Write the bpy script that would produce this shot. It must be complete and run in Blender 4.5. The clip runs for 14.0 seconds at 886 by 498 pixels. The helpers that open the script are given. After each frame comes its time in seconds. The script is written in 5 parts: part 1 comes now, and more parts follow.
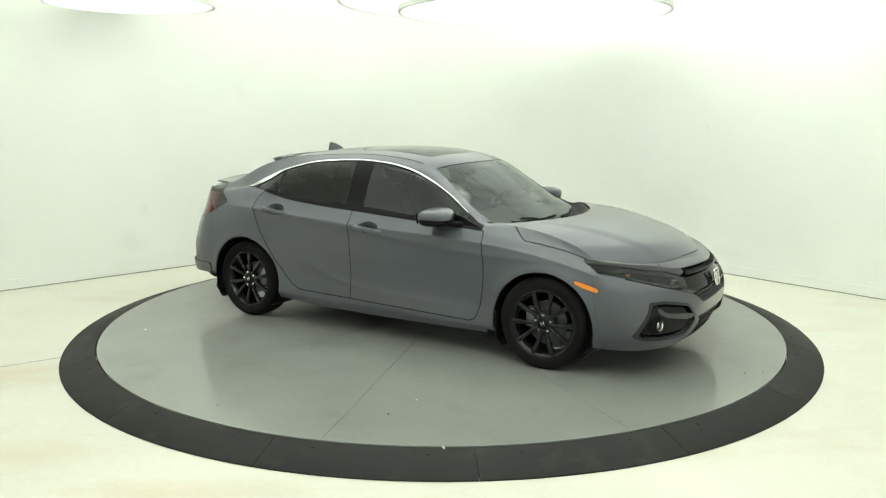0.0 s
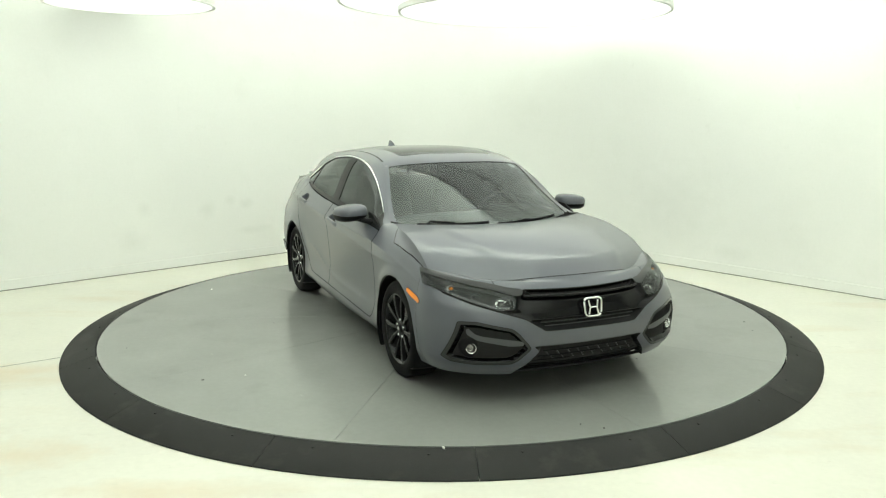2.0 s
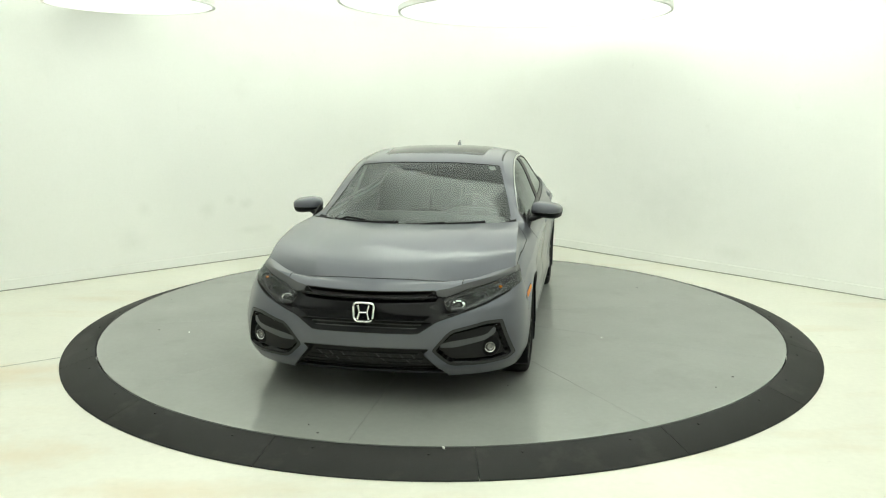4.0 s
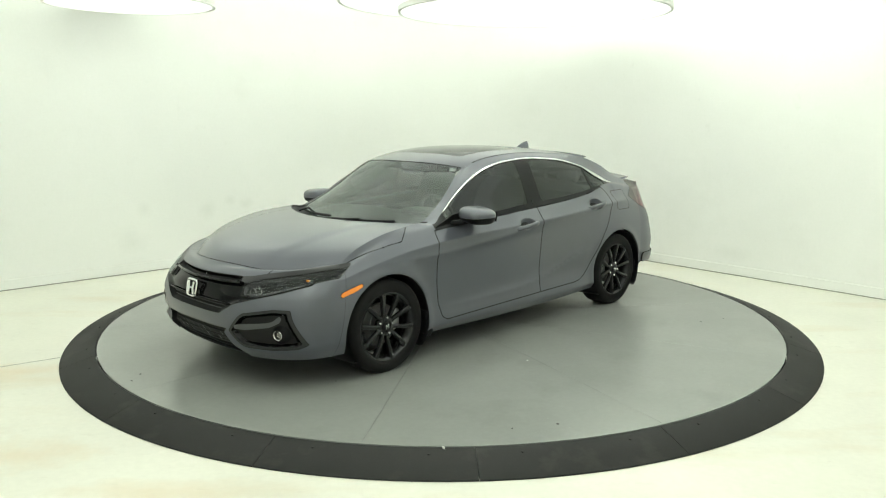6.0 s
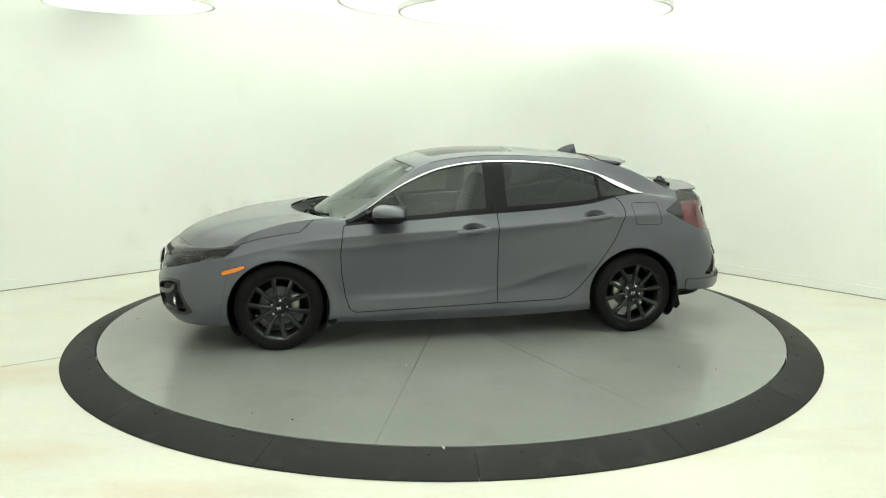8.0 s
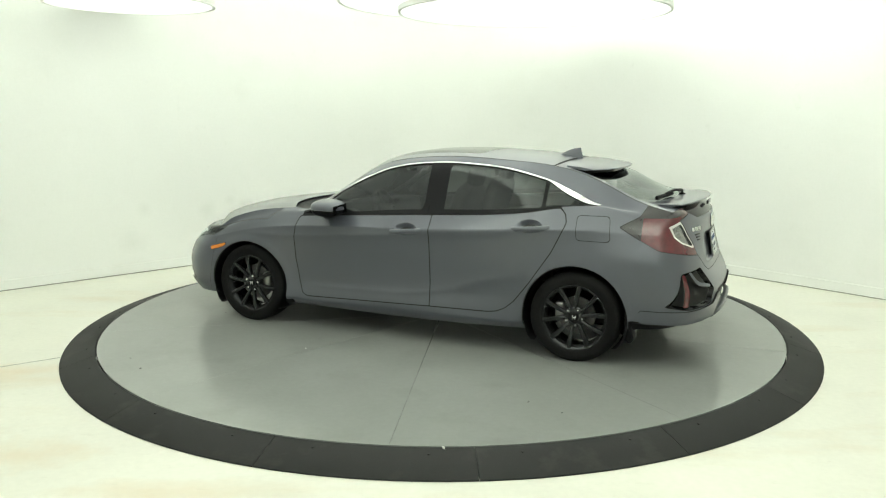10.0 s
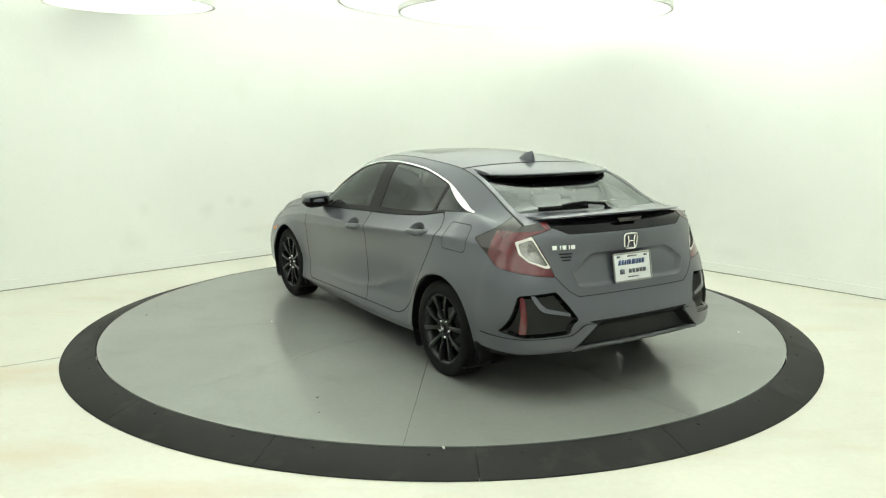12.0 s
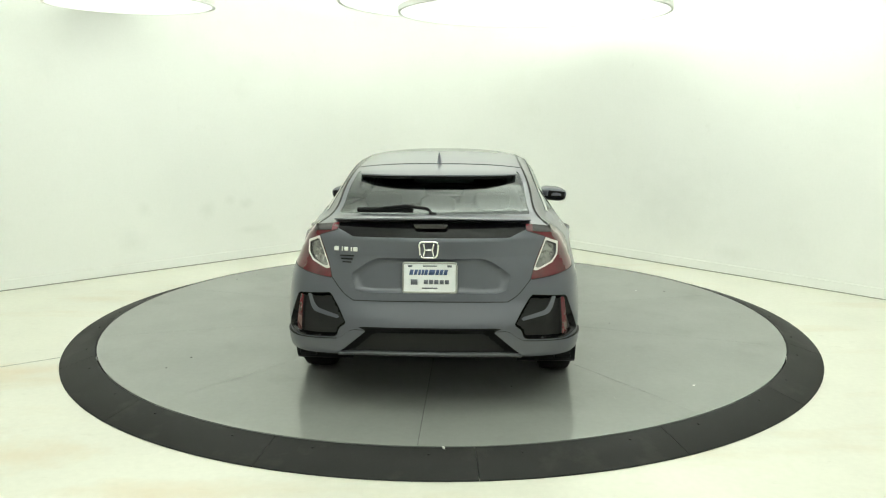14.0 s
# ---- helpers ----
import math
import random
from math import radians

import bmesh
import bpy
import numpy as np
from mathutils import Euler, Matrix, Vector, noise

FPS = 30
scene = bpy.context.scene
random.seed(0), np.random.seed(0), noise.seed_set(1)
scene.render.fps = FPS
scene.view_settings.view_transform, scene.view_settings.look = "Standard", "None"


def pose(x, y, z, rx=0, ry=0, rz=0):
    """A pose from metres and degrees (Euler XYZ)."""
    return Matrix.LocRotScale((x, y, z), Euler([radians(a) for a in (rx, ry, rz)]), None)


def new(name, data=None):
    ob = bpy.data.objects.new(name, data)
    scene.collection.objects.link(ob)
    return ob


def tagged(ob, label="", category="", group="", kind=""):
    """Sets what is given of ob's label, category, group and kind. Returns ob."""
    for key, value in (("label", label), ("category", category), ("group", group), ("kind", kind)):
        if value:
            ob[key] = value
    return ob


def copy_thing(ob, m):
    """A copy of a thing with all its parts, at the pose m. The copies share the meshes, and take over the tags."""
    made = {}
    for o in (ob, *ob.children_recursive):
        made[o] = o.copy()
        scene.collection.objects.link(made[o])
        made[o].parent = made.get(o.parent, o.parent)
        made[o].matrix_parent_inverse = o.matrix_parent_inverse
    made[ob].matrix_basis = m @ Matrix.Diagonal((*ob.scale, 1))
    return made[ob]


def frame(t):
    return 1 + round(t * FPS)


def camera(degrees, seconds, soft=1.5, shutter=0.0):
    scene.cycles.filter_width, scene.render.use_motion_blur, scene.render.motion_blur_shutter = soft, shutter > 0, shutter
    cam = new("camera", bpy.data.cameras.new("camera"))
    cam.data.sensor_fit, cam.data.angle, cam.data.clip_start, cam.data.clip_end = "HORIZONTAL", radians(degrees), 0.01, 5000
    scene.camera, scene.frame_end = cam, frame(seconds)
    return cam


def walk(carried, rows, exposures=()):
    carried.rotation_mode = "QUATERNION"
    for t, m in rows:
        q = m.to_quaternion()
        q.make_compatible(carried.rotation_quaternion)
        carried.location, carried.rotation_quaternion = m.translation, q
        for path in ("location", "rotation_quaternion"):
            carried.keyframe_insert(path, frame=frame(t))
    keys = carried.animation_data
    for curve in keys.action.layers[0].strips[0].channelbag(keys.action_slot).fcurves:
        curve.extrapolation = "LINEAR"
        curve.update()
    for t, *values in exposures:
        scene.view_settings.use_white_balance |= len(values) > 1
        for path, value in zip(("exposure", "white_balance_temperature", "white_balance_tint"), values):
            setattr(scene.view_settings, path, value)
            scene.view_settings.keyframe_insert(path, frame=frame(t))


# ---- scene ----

# ---- camera ----
cam = camera(58.7, 14.0, soft=1.2)
STILL = pose(0.0, -6.551, 1.789, 80.0, -0.083, -0.063)
walk(cam, [(0, STILL), (14.0, STILL)], exposures=[(0, 0.0, 6500, 10), (14.0, 0.0, 6500, 10)])

# ---- world and lights ----
world = bpy.data.worlds.new("studio_world")
scene.world = world
world.use_nodes = True
world.node_tree.nodes["Background"].inputs[0].default_value = (0.9, 1.0, 0.88, 1)
world.node_tree.nodes["Background"].inputs[1].default_value = 0.05

DISC_Z = 0.076
TURN0, RATE = -31.622, -17.218


# ---- materials ----
def rgba(c):
    return (c[0], c[1], c[2], 1.0)


def mat(name, color, rough=0.5, metal=0.0, coat=0.0, spread=0.12, scale=6.0, fine=120.0, bump=0.0, rough_var=0.08,
        emit=None, glass=0.0, ior=1.5, spec=0.5, alpha=1.0, coat_rough=0.05):
    """A surface with broad blotches, fine grain, uneven gloss and a little relief."""
    m = bpy.data.materials.new(name)
    m.use_nodes = True
    nt = m.node_tree
    b = nt.nodes["Principled BSDF"]
    link = nt.links.new
    co = nt.nodes.new("ShaderNodeTexCoord")
    n1 = nt.nodes.new("ShaderNodeTexNoise")
    n1.inputs["Scale"].default_value, n1.inputs["Detail"].default_value = scale, 5.0
    n2 = nt.nodes.new("ShaderNodeTexNoise")
    n2.inputs["Scale"].default_value, n2.inputs["Detail"].default_value = fine, 3.0
    for n in (n1, n2):
        link(co.outputs["Object"], n.inputs["Vector"])
    add = nt.nodes.new("ShaderNodeMath")
    add.operation = "MULTIPLY_ADD"
    link(n2.outputs["Fac"], add.inputs[0])
    add.inputs[1].default_value = 0.4
    link(n1.outputs["Fac"], add.inputs[2])
    ramp = nt.nodes.new("ShaderNodeMapRange")
    ramp.inputs["From Min"].default_value, ramp.inputs["From Max"].default_value = 0.4, 1.0
    link(add.outputs[0], ramp.inputs["Value"])
    mix = nt.nodes.new("ShaderNodeMix")
    mix.data_type = "RGBA"
    lo = [c * (1 - spread) for c in color]
    hi = [min(1.0, c * (1 + spread)) for c in color]
    mix.inputs["A"].default_value, mix.inputs["B"].default_value = rgba(lo), rgba(hi)
    link(ramp.outputs["Result"], mix.inputs["Factor"])
    link(mix.outputs["Result"], b.inputs["Base Color"])
    rr = nt.nodes.new("ShaderNodeMapRange")
    rr.inputs["To Min"].default_value, rr.inputs["To Max"].default_value = max(0.0, rough - rough_var), min(1.0, rough + rough_var)
    link(n1.outputs["Fac"], rr.inputs["Value"])
    link(rr.outputs["Result"], b.inputs["Roughness"])
    b.inputs["Metallic"].default_value = metal
    b.inputs["Coat Weight"].default_value = coat
    b.inputs["Coat Roughness"].default_value = coat_rough
    b.inputs["Transmission Weight"].default_value = glass
    b.inputs["IOR"].default_value = ior
    b.inputs["Specular IOR Level"].default_value = spec
    b.inputs["Alpha"].default_value = alpha
    if bump:
        bp = nt.nodes.new("ShaderNodeBump")
        bp.inputs["Strength"].default_value = bump
        bp.inputs["Distance"].default_value = 0.002
        link(n2.outputs["Fac"], bp.inputs["Height"])
        link(bp.outputs["Normal"], b.inputs["Normal"])
    if emit:
        b.inputs["Emission Color"].default_value = rgba(emit[0])
        b.inputs["Emission Strength"].default_value = emit[1]
    return m


def pane_glass(name, tint, gloss=0.09, ior=1.5):
    """Thin coated pane: mirror-like at the surface, tinted clear behind it."""
    m = bpy.data.materials.new(name)
    m.use_nodes = True
    nt = m.node_tree
    nt.nodes.remove(nt.nodes["Principled BSDF"])
    out = nt.nodes["Material Output"]
    tr = nt.nodes.new("ShaderNodeBsdfTransparent")
    tr.inputs[0].default_value = rgba(tint)
    gl = nt.nodes.new("ShaderNodeBsdfGlossy")
    gl.inputs["Roughness"].default_value = gloss
    gl.inputs["Color"].default_value = (0.9, 0.95, 0.95, 1)
    fr = nt.nodes.new("ShaderNodeFresnel")
    fr.inputs["IOR"].default_value = ior
    mx = nt.nodes.new("ShaderNodeMixShader")
    nt.links.new(fr.outputs[0], mx.inputs[0])
    nt.links.new(tr.outputs[0], mx.inputs[1])
    nt.links.new(gl.outputs[0], mx.inputs[2])
    nt.links.new(mx.outputs[0], out.inputs[0])
    return m


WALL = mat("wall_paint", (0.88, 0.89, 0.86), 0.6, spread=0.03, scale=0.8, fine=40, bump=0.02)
FLOOR = mat("floor_paint", (0.76, 0.75, 0.66), 0.35, spread=0.09, scale=0.9, fine=25, bump=0.02)
CEIL = mat("ceiling_paint", (0.86, 0.87, 0.85), 0.8, spread=0.03)
LAMP = mat("lamp_diffuser", (0.9, 0.9, 0.9), 0.6, emit=((0.935, 1.0, 0.895), 1.1))
# added glow on the unseen lamp tops, brightens walls and ceiling
FILL_UPLIGHT = mat("added_uplight_fill", (0.9, 0.9, 0.9), 0.6, emit=((0.93, 1.0, 0.885), 4.9))
DISC = mat("disc_paint", (0.265, 0.275, 0.262), 0.17, spread=0.07, scale=1.6, fine=30, bump=0.01, rough_var=0.07)
RUBBER_RAMP = mat("ramp_rubber", (0.015, 0.015, 0.0145), 0.65, spec=0.3, spread=0.2, scale=3, fine=90, bump=0.15)
SHADE_JOINT = mat("shade_joint_gray", (0.34, 0.34, 0.30), 0.8)
SCUFF = mat("scuffed_white", (0.7, 0.7, 0.66), 0.6)
SEAM = mat("seam_dirt", (0.05, 0.05, 0.045), 0.7)
PAINT = mat("gray_paint", (0.086, 0.092, 0.113), 0.36, metal=0.2, coat=0.75, spec=0.35, spread=0.03, scale=2, fine=900, rough_var=0.03, coat_rough=0.10)
GAP = mat("gap_black", (0.008, 0.008, 0.008), 0.8)
BLACK = mat("black_plastic", (0.007, 0.007, 0.008), 0.5, spec=0.14, spread=0.15, fine=300, bump=0.1)
GLOSS = mat("gloss_black", (0.004, 0.004, 0.005), 0.08, spec=0.18, rough_var=0.03)
TYRE = mat("tyre_rubber", (0.006, 0.006, 0.006), 0.75, spec=0.2, spread=0.2, scale=8, fine=150, bump=0.2)
TRIM = mat("gray_trim", (0.060, 0.064, 0.070), 0.35, spread=0.1)
ALLOY = mat("dark_alloy", (0.030, 0.031, 0.033), 0.22, metal=0.6, spread=0.08)
DULL = mat("dull_steel", (0.11, 0.11, 0.105), 0.45, metal=0.7, spread=0.25, scale=15)
STEEL = mat("brake_steel", (0.35, 0.35, 0.34), 0.35, metal=1.0, spread=0.15, scale=12)
CHROME = mat("chrome", (0.75, 0.76, 0.76), 0.08, metal=1.0, spread=0.03, rough_var=0.04)
SATIN = mat("satin_black", (0.006, 0.006, 0.007), 0.3, spec=0.15, spread=0.1)
SMOKE = mat("smoked_lens", (0.018, 0.016, 0.016), 0.10, coat=0.3, spread=0.2, scale=30)
HOUSING = mat("lamp_housing", (0.14, 0.14, 0.145), 0.25, metal=0.3)
GLASS_F = pane_glass("clear_glass", (0.60, 0.66, 0.62), ior=1.65)
GLASS_S = pane_glass("tinted_glass", (0.20, 0.22, 0.21))
GLASS_R = pane_glass("rear_glass", (0.18, 0.20, 0.19))
GLASS_L = pane_glass("lamp_lens", (0.9, 0.92, 0.92), ior=1.25)
FABRIC = mat("seat_fabric", (0.03, 0.03, 0.032), 0.9, spread=0.25, scale=12, fine=400, bump=0.3)
DASH = mat("dash_plastic", (0.045, 0.047, 0.049), 0.6, spread=0.15, bump=0.1)
STRIP = mat("dark_gray_strip", (0.022, 0.023, 0.025), 0.3, spec=0.35, spread=0.12)
HEADLINER = mat("headliner_cloth", (0.42, 0.42, 0.40), 0.9)
AMBER = mat("amber_plastic", (0.80, 0.24, 0.03), 0.2, coat=0.6)
REDLENS = mat("red_lens", (0.10, 0.011, 0.017), 0.10, coat=0.8, spread=0.2, scale=30)
CLEARLENS = mat("silver_reflector", (0.30, 0.30, 0.29), 0.2, metal=0.7, coat=0.6, spread=0.45, scale=55)
WHITE = mat("white_guide", (0.66, 0.63, 0.61), 0.3)
PLATE = mat("plate_white", (0.75, 0.77, 0.78), 0.35, spread=0.04)
INKBLUE = mat("ink_blue", (0.06, 0.10, 0.22), 0.5)
INKGREY = mat("ink_grey", (0.12, 0.13, 0.16), 0.5)


def stain(m, color, scale, low, high, amount, stretch=(1, 1, 1), seed=0.0):
    """Uneven marks of another colour over a material's own colour."""
    nt = m.node_tree
    b = nt.nodes["Principled BSDF"]
    was = b.inputs["Base Color"].links[0].from_socket
    co = nt.nodes.new("ShaderNodeTexCoord")
    mp = nt.nodes.new("ShaderNodeMapping")
    mp.inputs["Scale"].default_value = stretch
    mp.inputs["Location"].default_value = (seed, seed * 0.7, 0)
    n = nt.nodes.new("ShaderNodeTexNoise")
    n.inputs["Scale"].default_value, n.inputs["Detail"].default_value, n.inputs["Roughness"].default_value = scale, 6.0, 0.6
    r = nt.nodes.new("ShaderNodeMapRange")
    r.inputs["From Min"].default_value, r.inputs["From Max"].default_value, r.inputs["To Max"].default_value = low, high, amount
    mix = nt.nodes.new("ShaderNodeMix")
    mix.data_type = "RGBA"
    mix.inputs["B"].default_value = rgba(color)
    nt.links.new(co.outputs["Object"], mp.inputs["Vector"])
    nt.links.new(mp.outputs["Vector"], n.inputs["Vector"])
    nt.links.new(n.outputs["Fac"], r.inputs["Value"])
    nt.links.new(r.outputs["Result"], mix.inputs["Factor"])
    nt.links.new(was, mix.inputs["A"])
    nt.links.new(mix.outputs["Result"], b.inputs["Base Color"])


stain(FLOOR, (0.62, 0.48, 0.30), 0.9, 0.54, 0.75, 0.45, (0.5, 1.6, 1), 3.1)
stain(FLOOR, (0.45, 0.42, 0.34), 5.0, 0.62, 0.80, 0.35, (1, 2.5, 1), 1.3)
stain(WALL, (0.62, 0.63, 0.57), 1.1, 0.56, 0.80, 0.14, (1, 1, 1.4), 2.0)
stain(WALL, (0.50, 0.50, 0.46), 6.0, 0.66, 0.82, 0.16, (1, 1, 1), 5.0)
stain(DISC, (0.16, 0.16, 0.15), 2.2, 0.56, 0.80, 0.30, (1, 1, 1), 1.0)
stain(DISC, (0.42, 0.42, 0.40), 14.0, 0.66, 0.80, 0.35, (1, 3.0, 1), 4.0)
stain(RUBBER_RAMP, (0.07, 0.068, 0.06), 4.0, 0.55, 0.80, 0.5, (1, 1, 1), 7.0)


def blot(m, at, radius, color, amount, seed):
    """One soft patch of colour with a ragged edge, at a place on a wall or floor."""
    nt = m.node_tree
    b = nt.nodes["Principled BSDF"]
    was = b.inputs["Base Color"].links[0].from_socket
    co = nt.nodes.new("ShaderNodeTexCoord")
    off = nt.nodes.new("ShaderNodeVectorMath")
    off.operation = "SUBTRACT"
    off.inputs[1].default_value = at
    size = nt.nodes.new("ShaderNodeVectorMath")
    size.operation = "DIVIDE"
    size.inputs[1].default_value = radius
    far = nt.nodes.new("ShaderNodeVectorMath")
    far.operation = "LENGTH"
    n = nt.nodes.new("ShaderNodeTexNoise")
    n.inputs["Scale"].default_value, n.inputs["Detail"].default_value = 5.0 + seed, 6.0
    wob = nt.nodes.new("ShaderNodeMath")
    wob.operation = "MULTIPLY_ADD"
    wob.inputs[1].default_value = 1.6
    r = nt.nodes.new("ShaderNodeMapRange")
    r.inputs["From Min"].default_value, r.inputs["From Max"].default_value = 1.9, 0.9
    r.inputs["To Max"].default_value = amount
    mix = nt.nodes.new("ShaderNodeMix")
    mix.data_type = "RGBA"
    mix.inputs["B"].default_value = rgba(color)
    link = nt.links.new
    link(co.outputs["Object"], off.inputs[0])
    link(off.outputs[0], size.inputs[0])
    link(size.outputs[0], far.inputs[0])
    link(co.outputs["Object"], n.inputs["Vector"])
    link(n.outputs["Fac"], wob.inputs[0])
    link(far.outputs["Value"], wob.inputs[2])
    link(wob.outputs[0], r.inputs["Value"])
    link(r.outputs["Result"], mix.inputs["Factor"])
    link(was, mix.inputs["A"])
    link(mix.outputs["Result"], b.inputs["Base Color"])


# grey scuff smudges on the west wall, then two darker patches on the east wall
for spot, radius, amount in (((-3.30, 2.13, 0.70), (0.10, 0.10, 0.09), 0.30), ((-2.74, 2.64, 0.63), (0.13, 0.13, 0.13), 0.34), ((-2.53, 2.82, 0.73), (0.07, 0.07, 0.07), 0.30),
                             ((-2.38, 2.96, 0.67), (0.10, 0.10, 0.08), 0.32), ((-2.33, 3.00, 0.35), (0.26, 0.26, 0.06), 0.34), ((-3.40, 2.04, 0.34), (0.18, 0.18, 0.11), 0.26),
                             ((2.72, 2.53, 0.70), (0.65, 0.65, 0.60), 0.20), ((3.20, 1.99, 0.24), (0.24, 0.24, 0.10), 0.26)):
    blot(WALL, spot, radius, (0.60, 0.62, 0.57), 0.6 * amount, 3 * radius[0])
for spot, radius, amount in (((-2.95, -1.30, 0.0), (0.45, 0.16, 1), 0.45), ((-2.20, -2.65, 0.0), (0.40, 0.22, 1), 0.40), ((-1.30, -3.05, 0.0), (0.45, 0.14, 1), 0.30)):
    blot(FLOOR, spot, radius, (0.66, 0.50, 0.32), amount, 1.0)


# ---- building helpers ----
def part(name, bm, material, parent=None, label="", smooth=True):
    me = bpy.data.meshes.new(name)
    bm.to_mesh(me)
    bm.free()
    me.materials.append(material)
    if smooth:
        me.polygons.foreach_set("use_smooth", [True] * len(me.polygons))
    ob = new(name, me)
    if parent:
        ob.parent = parent
    return tagged(ob, label)


def empty(name):
    return new(name, None)


def crease(bm, degrees=35):
    for e in bm.edges:
        if len(e.link_faces) == 2 and e.calc_face_angle(0) > radians(degrees):
            e.smooth = False
    return bm


def box_bm(sx, sy, sz, m=None, bevel=0.0, seg=2):
    bm = bmesh.new()
    bmesh.ops.create_cube(bm, size=1.0, matrix=(m or Matrix()) @ Matrix.Diagonal((sx, sy, sz, 1)))
    if bevel:
        bmesh.ops.bevel(bm, geom=bm.edges[:], offset=bevel, segments=seg, affect="EDGES", profile=0.5)
    return crease(bm, 50)


def lathe_bm(profile, steps=64, axis="y", m=None, close=False):
    """profile: (radius, along) pairs, turned about an axis."""
    bm = bmesh.new()
    rings = []
    for i in range(steps):
        a = 2 * math.pi * i / steps
        row = []
        for r, h in profile:
            p = (r * math.cos(a), h, r * math.sin(a)) if axis == "y" else (r * math.cos(a), r * math.sin(a), h)
            row.append(bm.verts.new((m @ Vector(p)) if m else p))
        rings.append(row)
    n = len(profile)
    for i in range(steps):
        a, b = rings[i], rings[(i + 1) % steps]
        for j in range(n if close else n - 1):
            k = (j + 1) % n
            bm.faces.new((a[j], a[k], b[k], b[j]))
    bmesh.ops.remove_doubles(bm, verts=bm.verts[:], dist=1e-5)
    bmesh.ops.recalc_face_normals(bm, faces=bm.faces[:])
    return crease(bm, 40)


def sweep_bm(points, radius, sides=8, squash=1.0):
    """A rounded bar through points."""
    bm = bmesh.new()
    pts = [Vector(p) for p in points]
    rings = []
    for i, p in enumerate(pts):
        t = (pts[min(i + 1, len(pts) - 1)] - pts[max(i - 1, 0)]).normalized()
        up = Vector((0, 0, 1)) if abs(t.z) < 0.9 else Vector((0, 1, 0))
        s = t.cross(up).normalized()
        u = s.cross(t)
        rings.append([bm.verts.new(p + s * radius * math.cos(a) + u * radius * squash * math.sin(a))
                      for a in (2 * math.pi * k / sides for k in range(sides))])
    for a, b in zip(rings, rings[1:]):
        for k in range(sides):
            bm.faces.new((a[k], a[(k + 1) % sides], b[(k + 1) % sides], b[k]))
    bm.faces.new(rings[0])
    bm.faces.new(rings[-1][::-1])
    bmesh.ops.recalc_face_normals(bm, faces=bm.faces[:])
    return crease(bm, 60)


def prism_bm(outline, depth, m=None, bevel=0.0):
    """A flat outline (u, v) given thickness along its third axis."""
    bm = bmesh.new()
    vs = [bm.verts.new((u, v, 0)) for u, v in outline]
    f = bm.faces.new(vs)
    ex = bmesh.ops.extrude_face_region(bm, geom=[f])
    bmesh.ops.translate(bm, verts=[v for v in ex["geom"] if isinstance(v, bmesh.types.BMVert)], vec=(0, 0, depth))
    bmesh.ops.recalc_face_normals(bm, faces=bm.faces[:])
    if bevel:
        bmesh.ops.bevel(bm, geom=bm.edges[:], offset=bevel, segments=2, affect="EDGES", profile=0.5)
    if m:
        bmesh.ops.transform(bm, matrix=m, verts=bm.verts[:])
    return crease(bm, 40)


def join_bm(*bms):
    out = bmesh.new()
    for b in bms:
        me = bpy.data.meshes.new("tmp")
        b.to_mesh(me)
        b.free()
        out.from_mesh(me)
        bpy.data.meshes.remove(me)
    return out


# ---- the studio ----
CORNER = Vector((0.23, 5.30, 0))
LEFT_DIR = Vector((-0.744, -0.668, 0))
RIGHT_DIR = Vector((0.668, -0.744, 0))
ROOM_H = 3.75


def wall(name, a, b, thick=0.15):
    d = (b - a)
    n = Vector((-d.y, d.x, 0)).normalized()
    mid = (a + b) / 2 + n * thick / 2
    m = Matrix.Translation((mid.x, mid.y, ROOM_H / 2)) @ Matrix.Rotation(math.atan2(d.y, d.x), 4, "Z")
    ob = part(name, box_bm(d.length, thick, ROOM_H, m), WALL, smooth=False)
    base = Matrix.Translation((((a + b) / 2 - n * 0.010).x, ((a + b) / 2 - n * 0.010).y, 0.058)) @ Matrix.Rotation(math.atan2(d.y, d.x), 4, "Z")
    sk = part("baseboard", box_bm(d.length, 0.02, 0.10, base, 0.006), WALL, smooth=False)
    tagged(sk, "white painted baseboard along the studio wall", "baseboard", kind="structure")
    # gray strip puts the shade of the gap under the baseboard into colour
    jm = Matrix.Translation((((a + b) / 2 - n * 0.008).x, ((a + b) / 2 - n * 0.008).y, 0.004)) @ Matrix.Rotation(math.atan2(d.y, d.x), 4, "Z")
    tagged(part("floor_shadow_strip", box_bm(d.length, 0.016, 0.010, jm), SHADE_JOINT, smooth=False), "gray strip standing for the shadow gap at the wall foot", "trim", kind="structure")
    return tagged(ob, "smooth white painted studio wall", "wall", kind="structure")


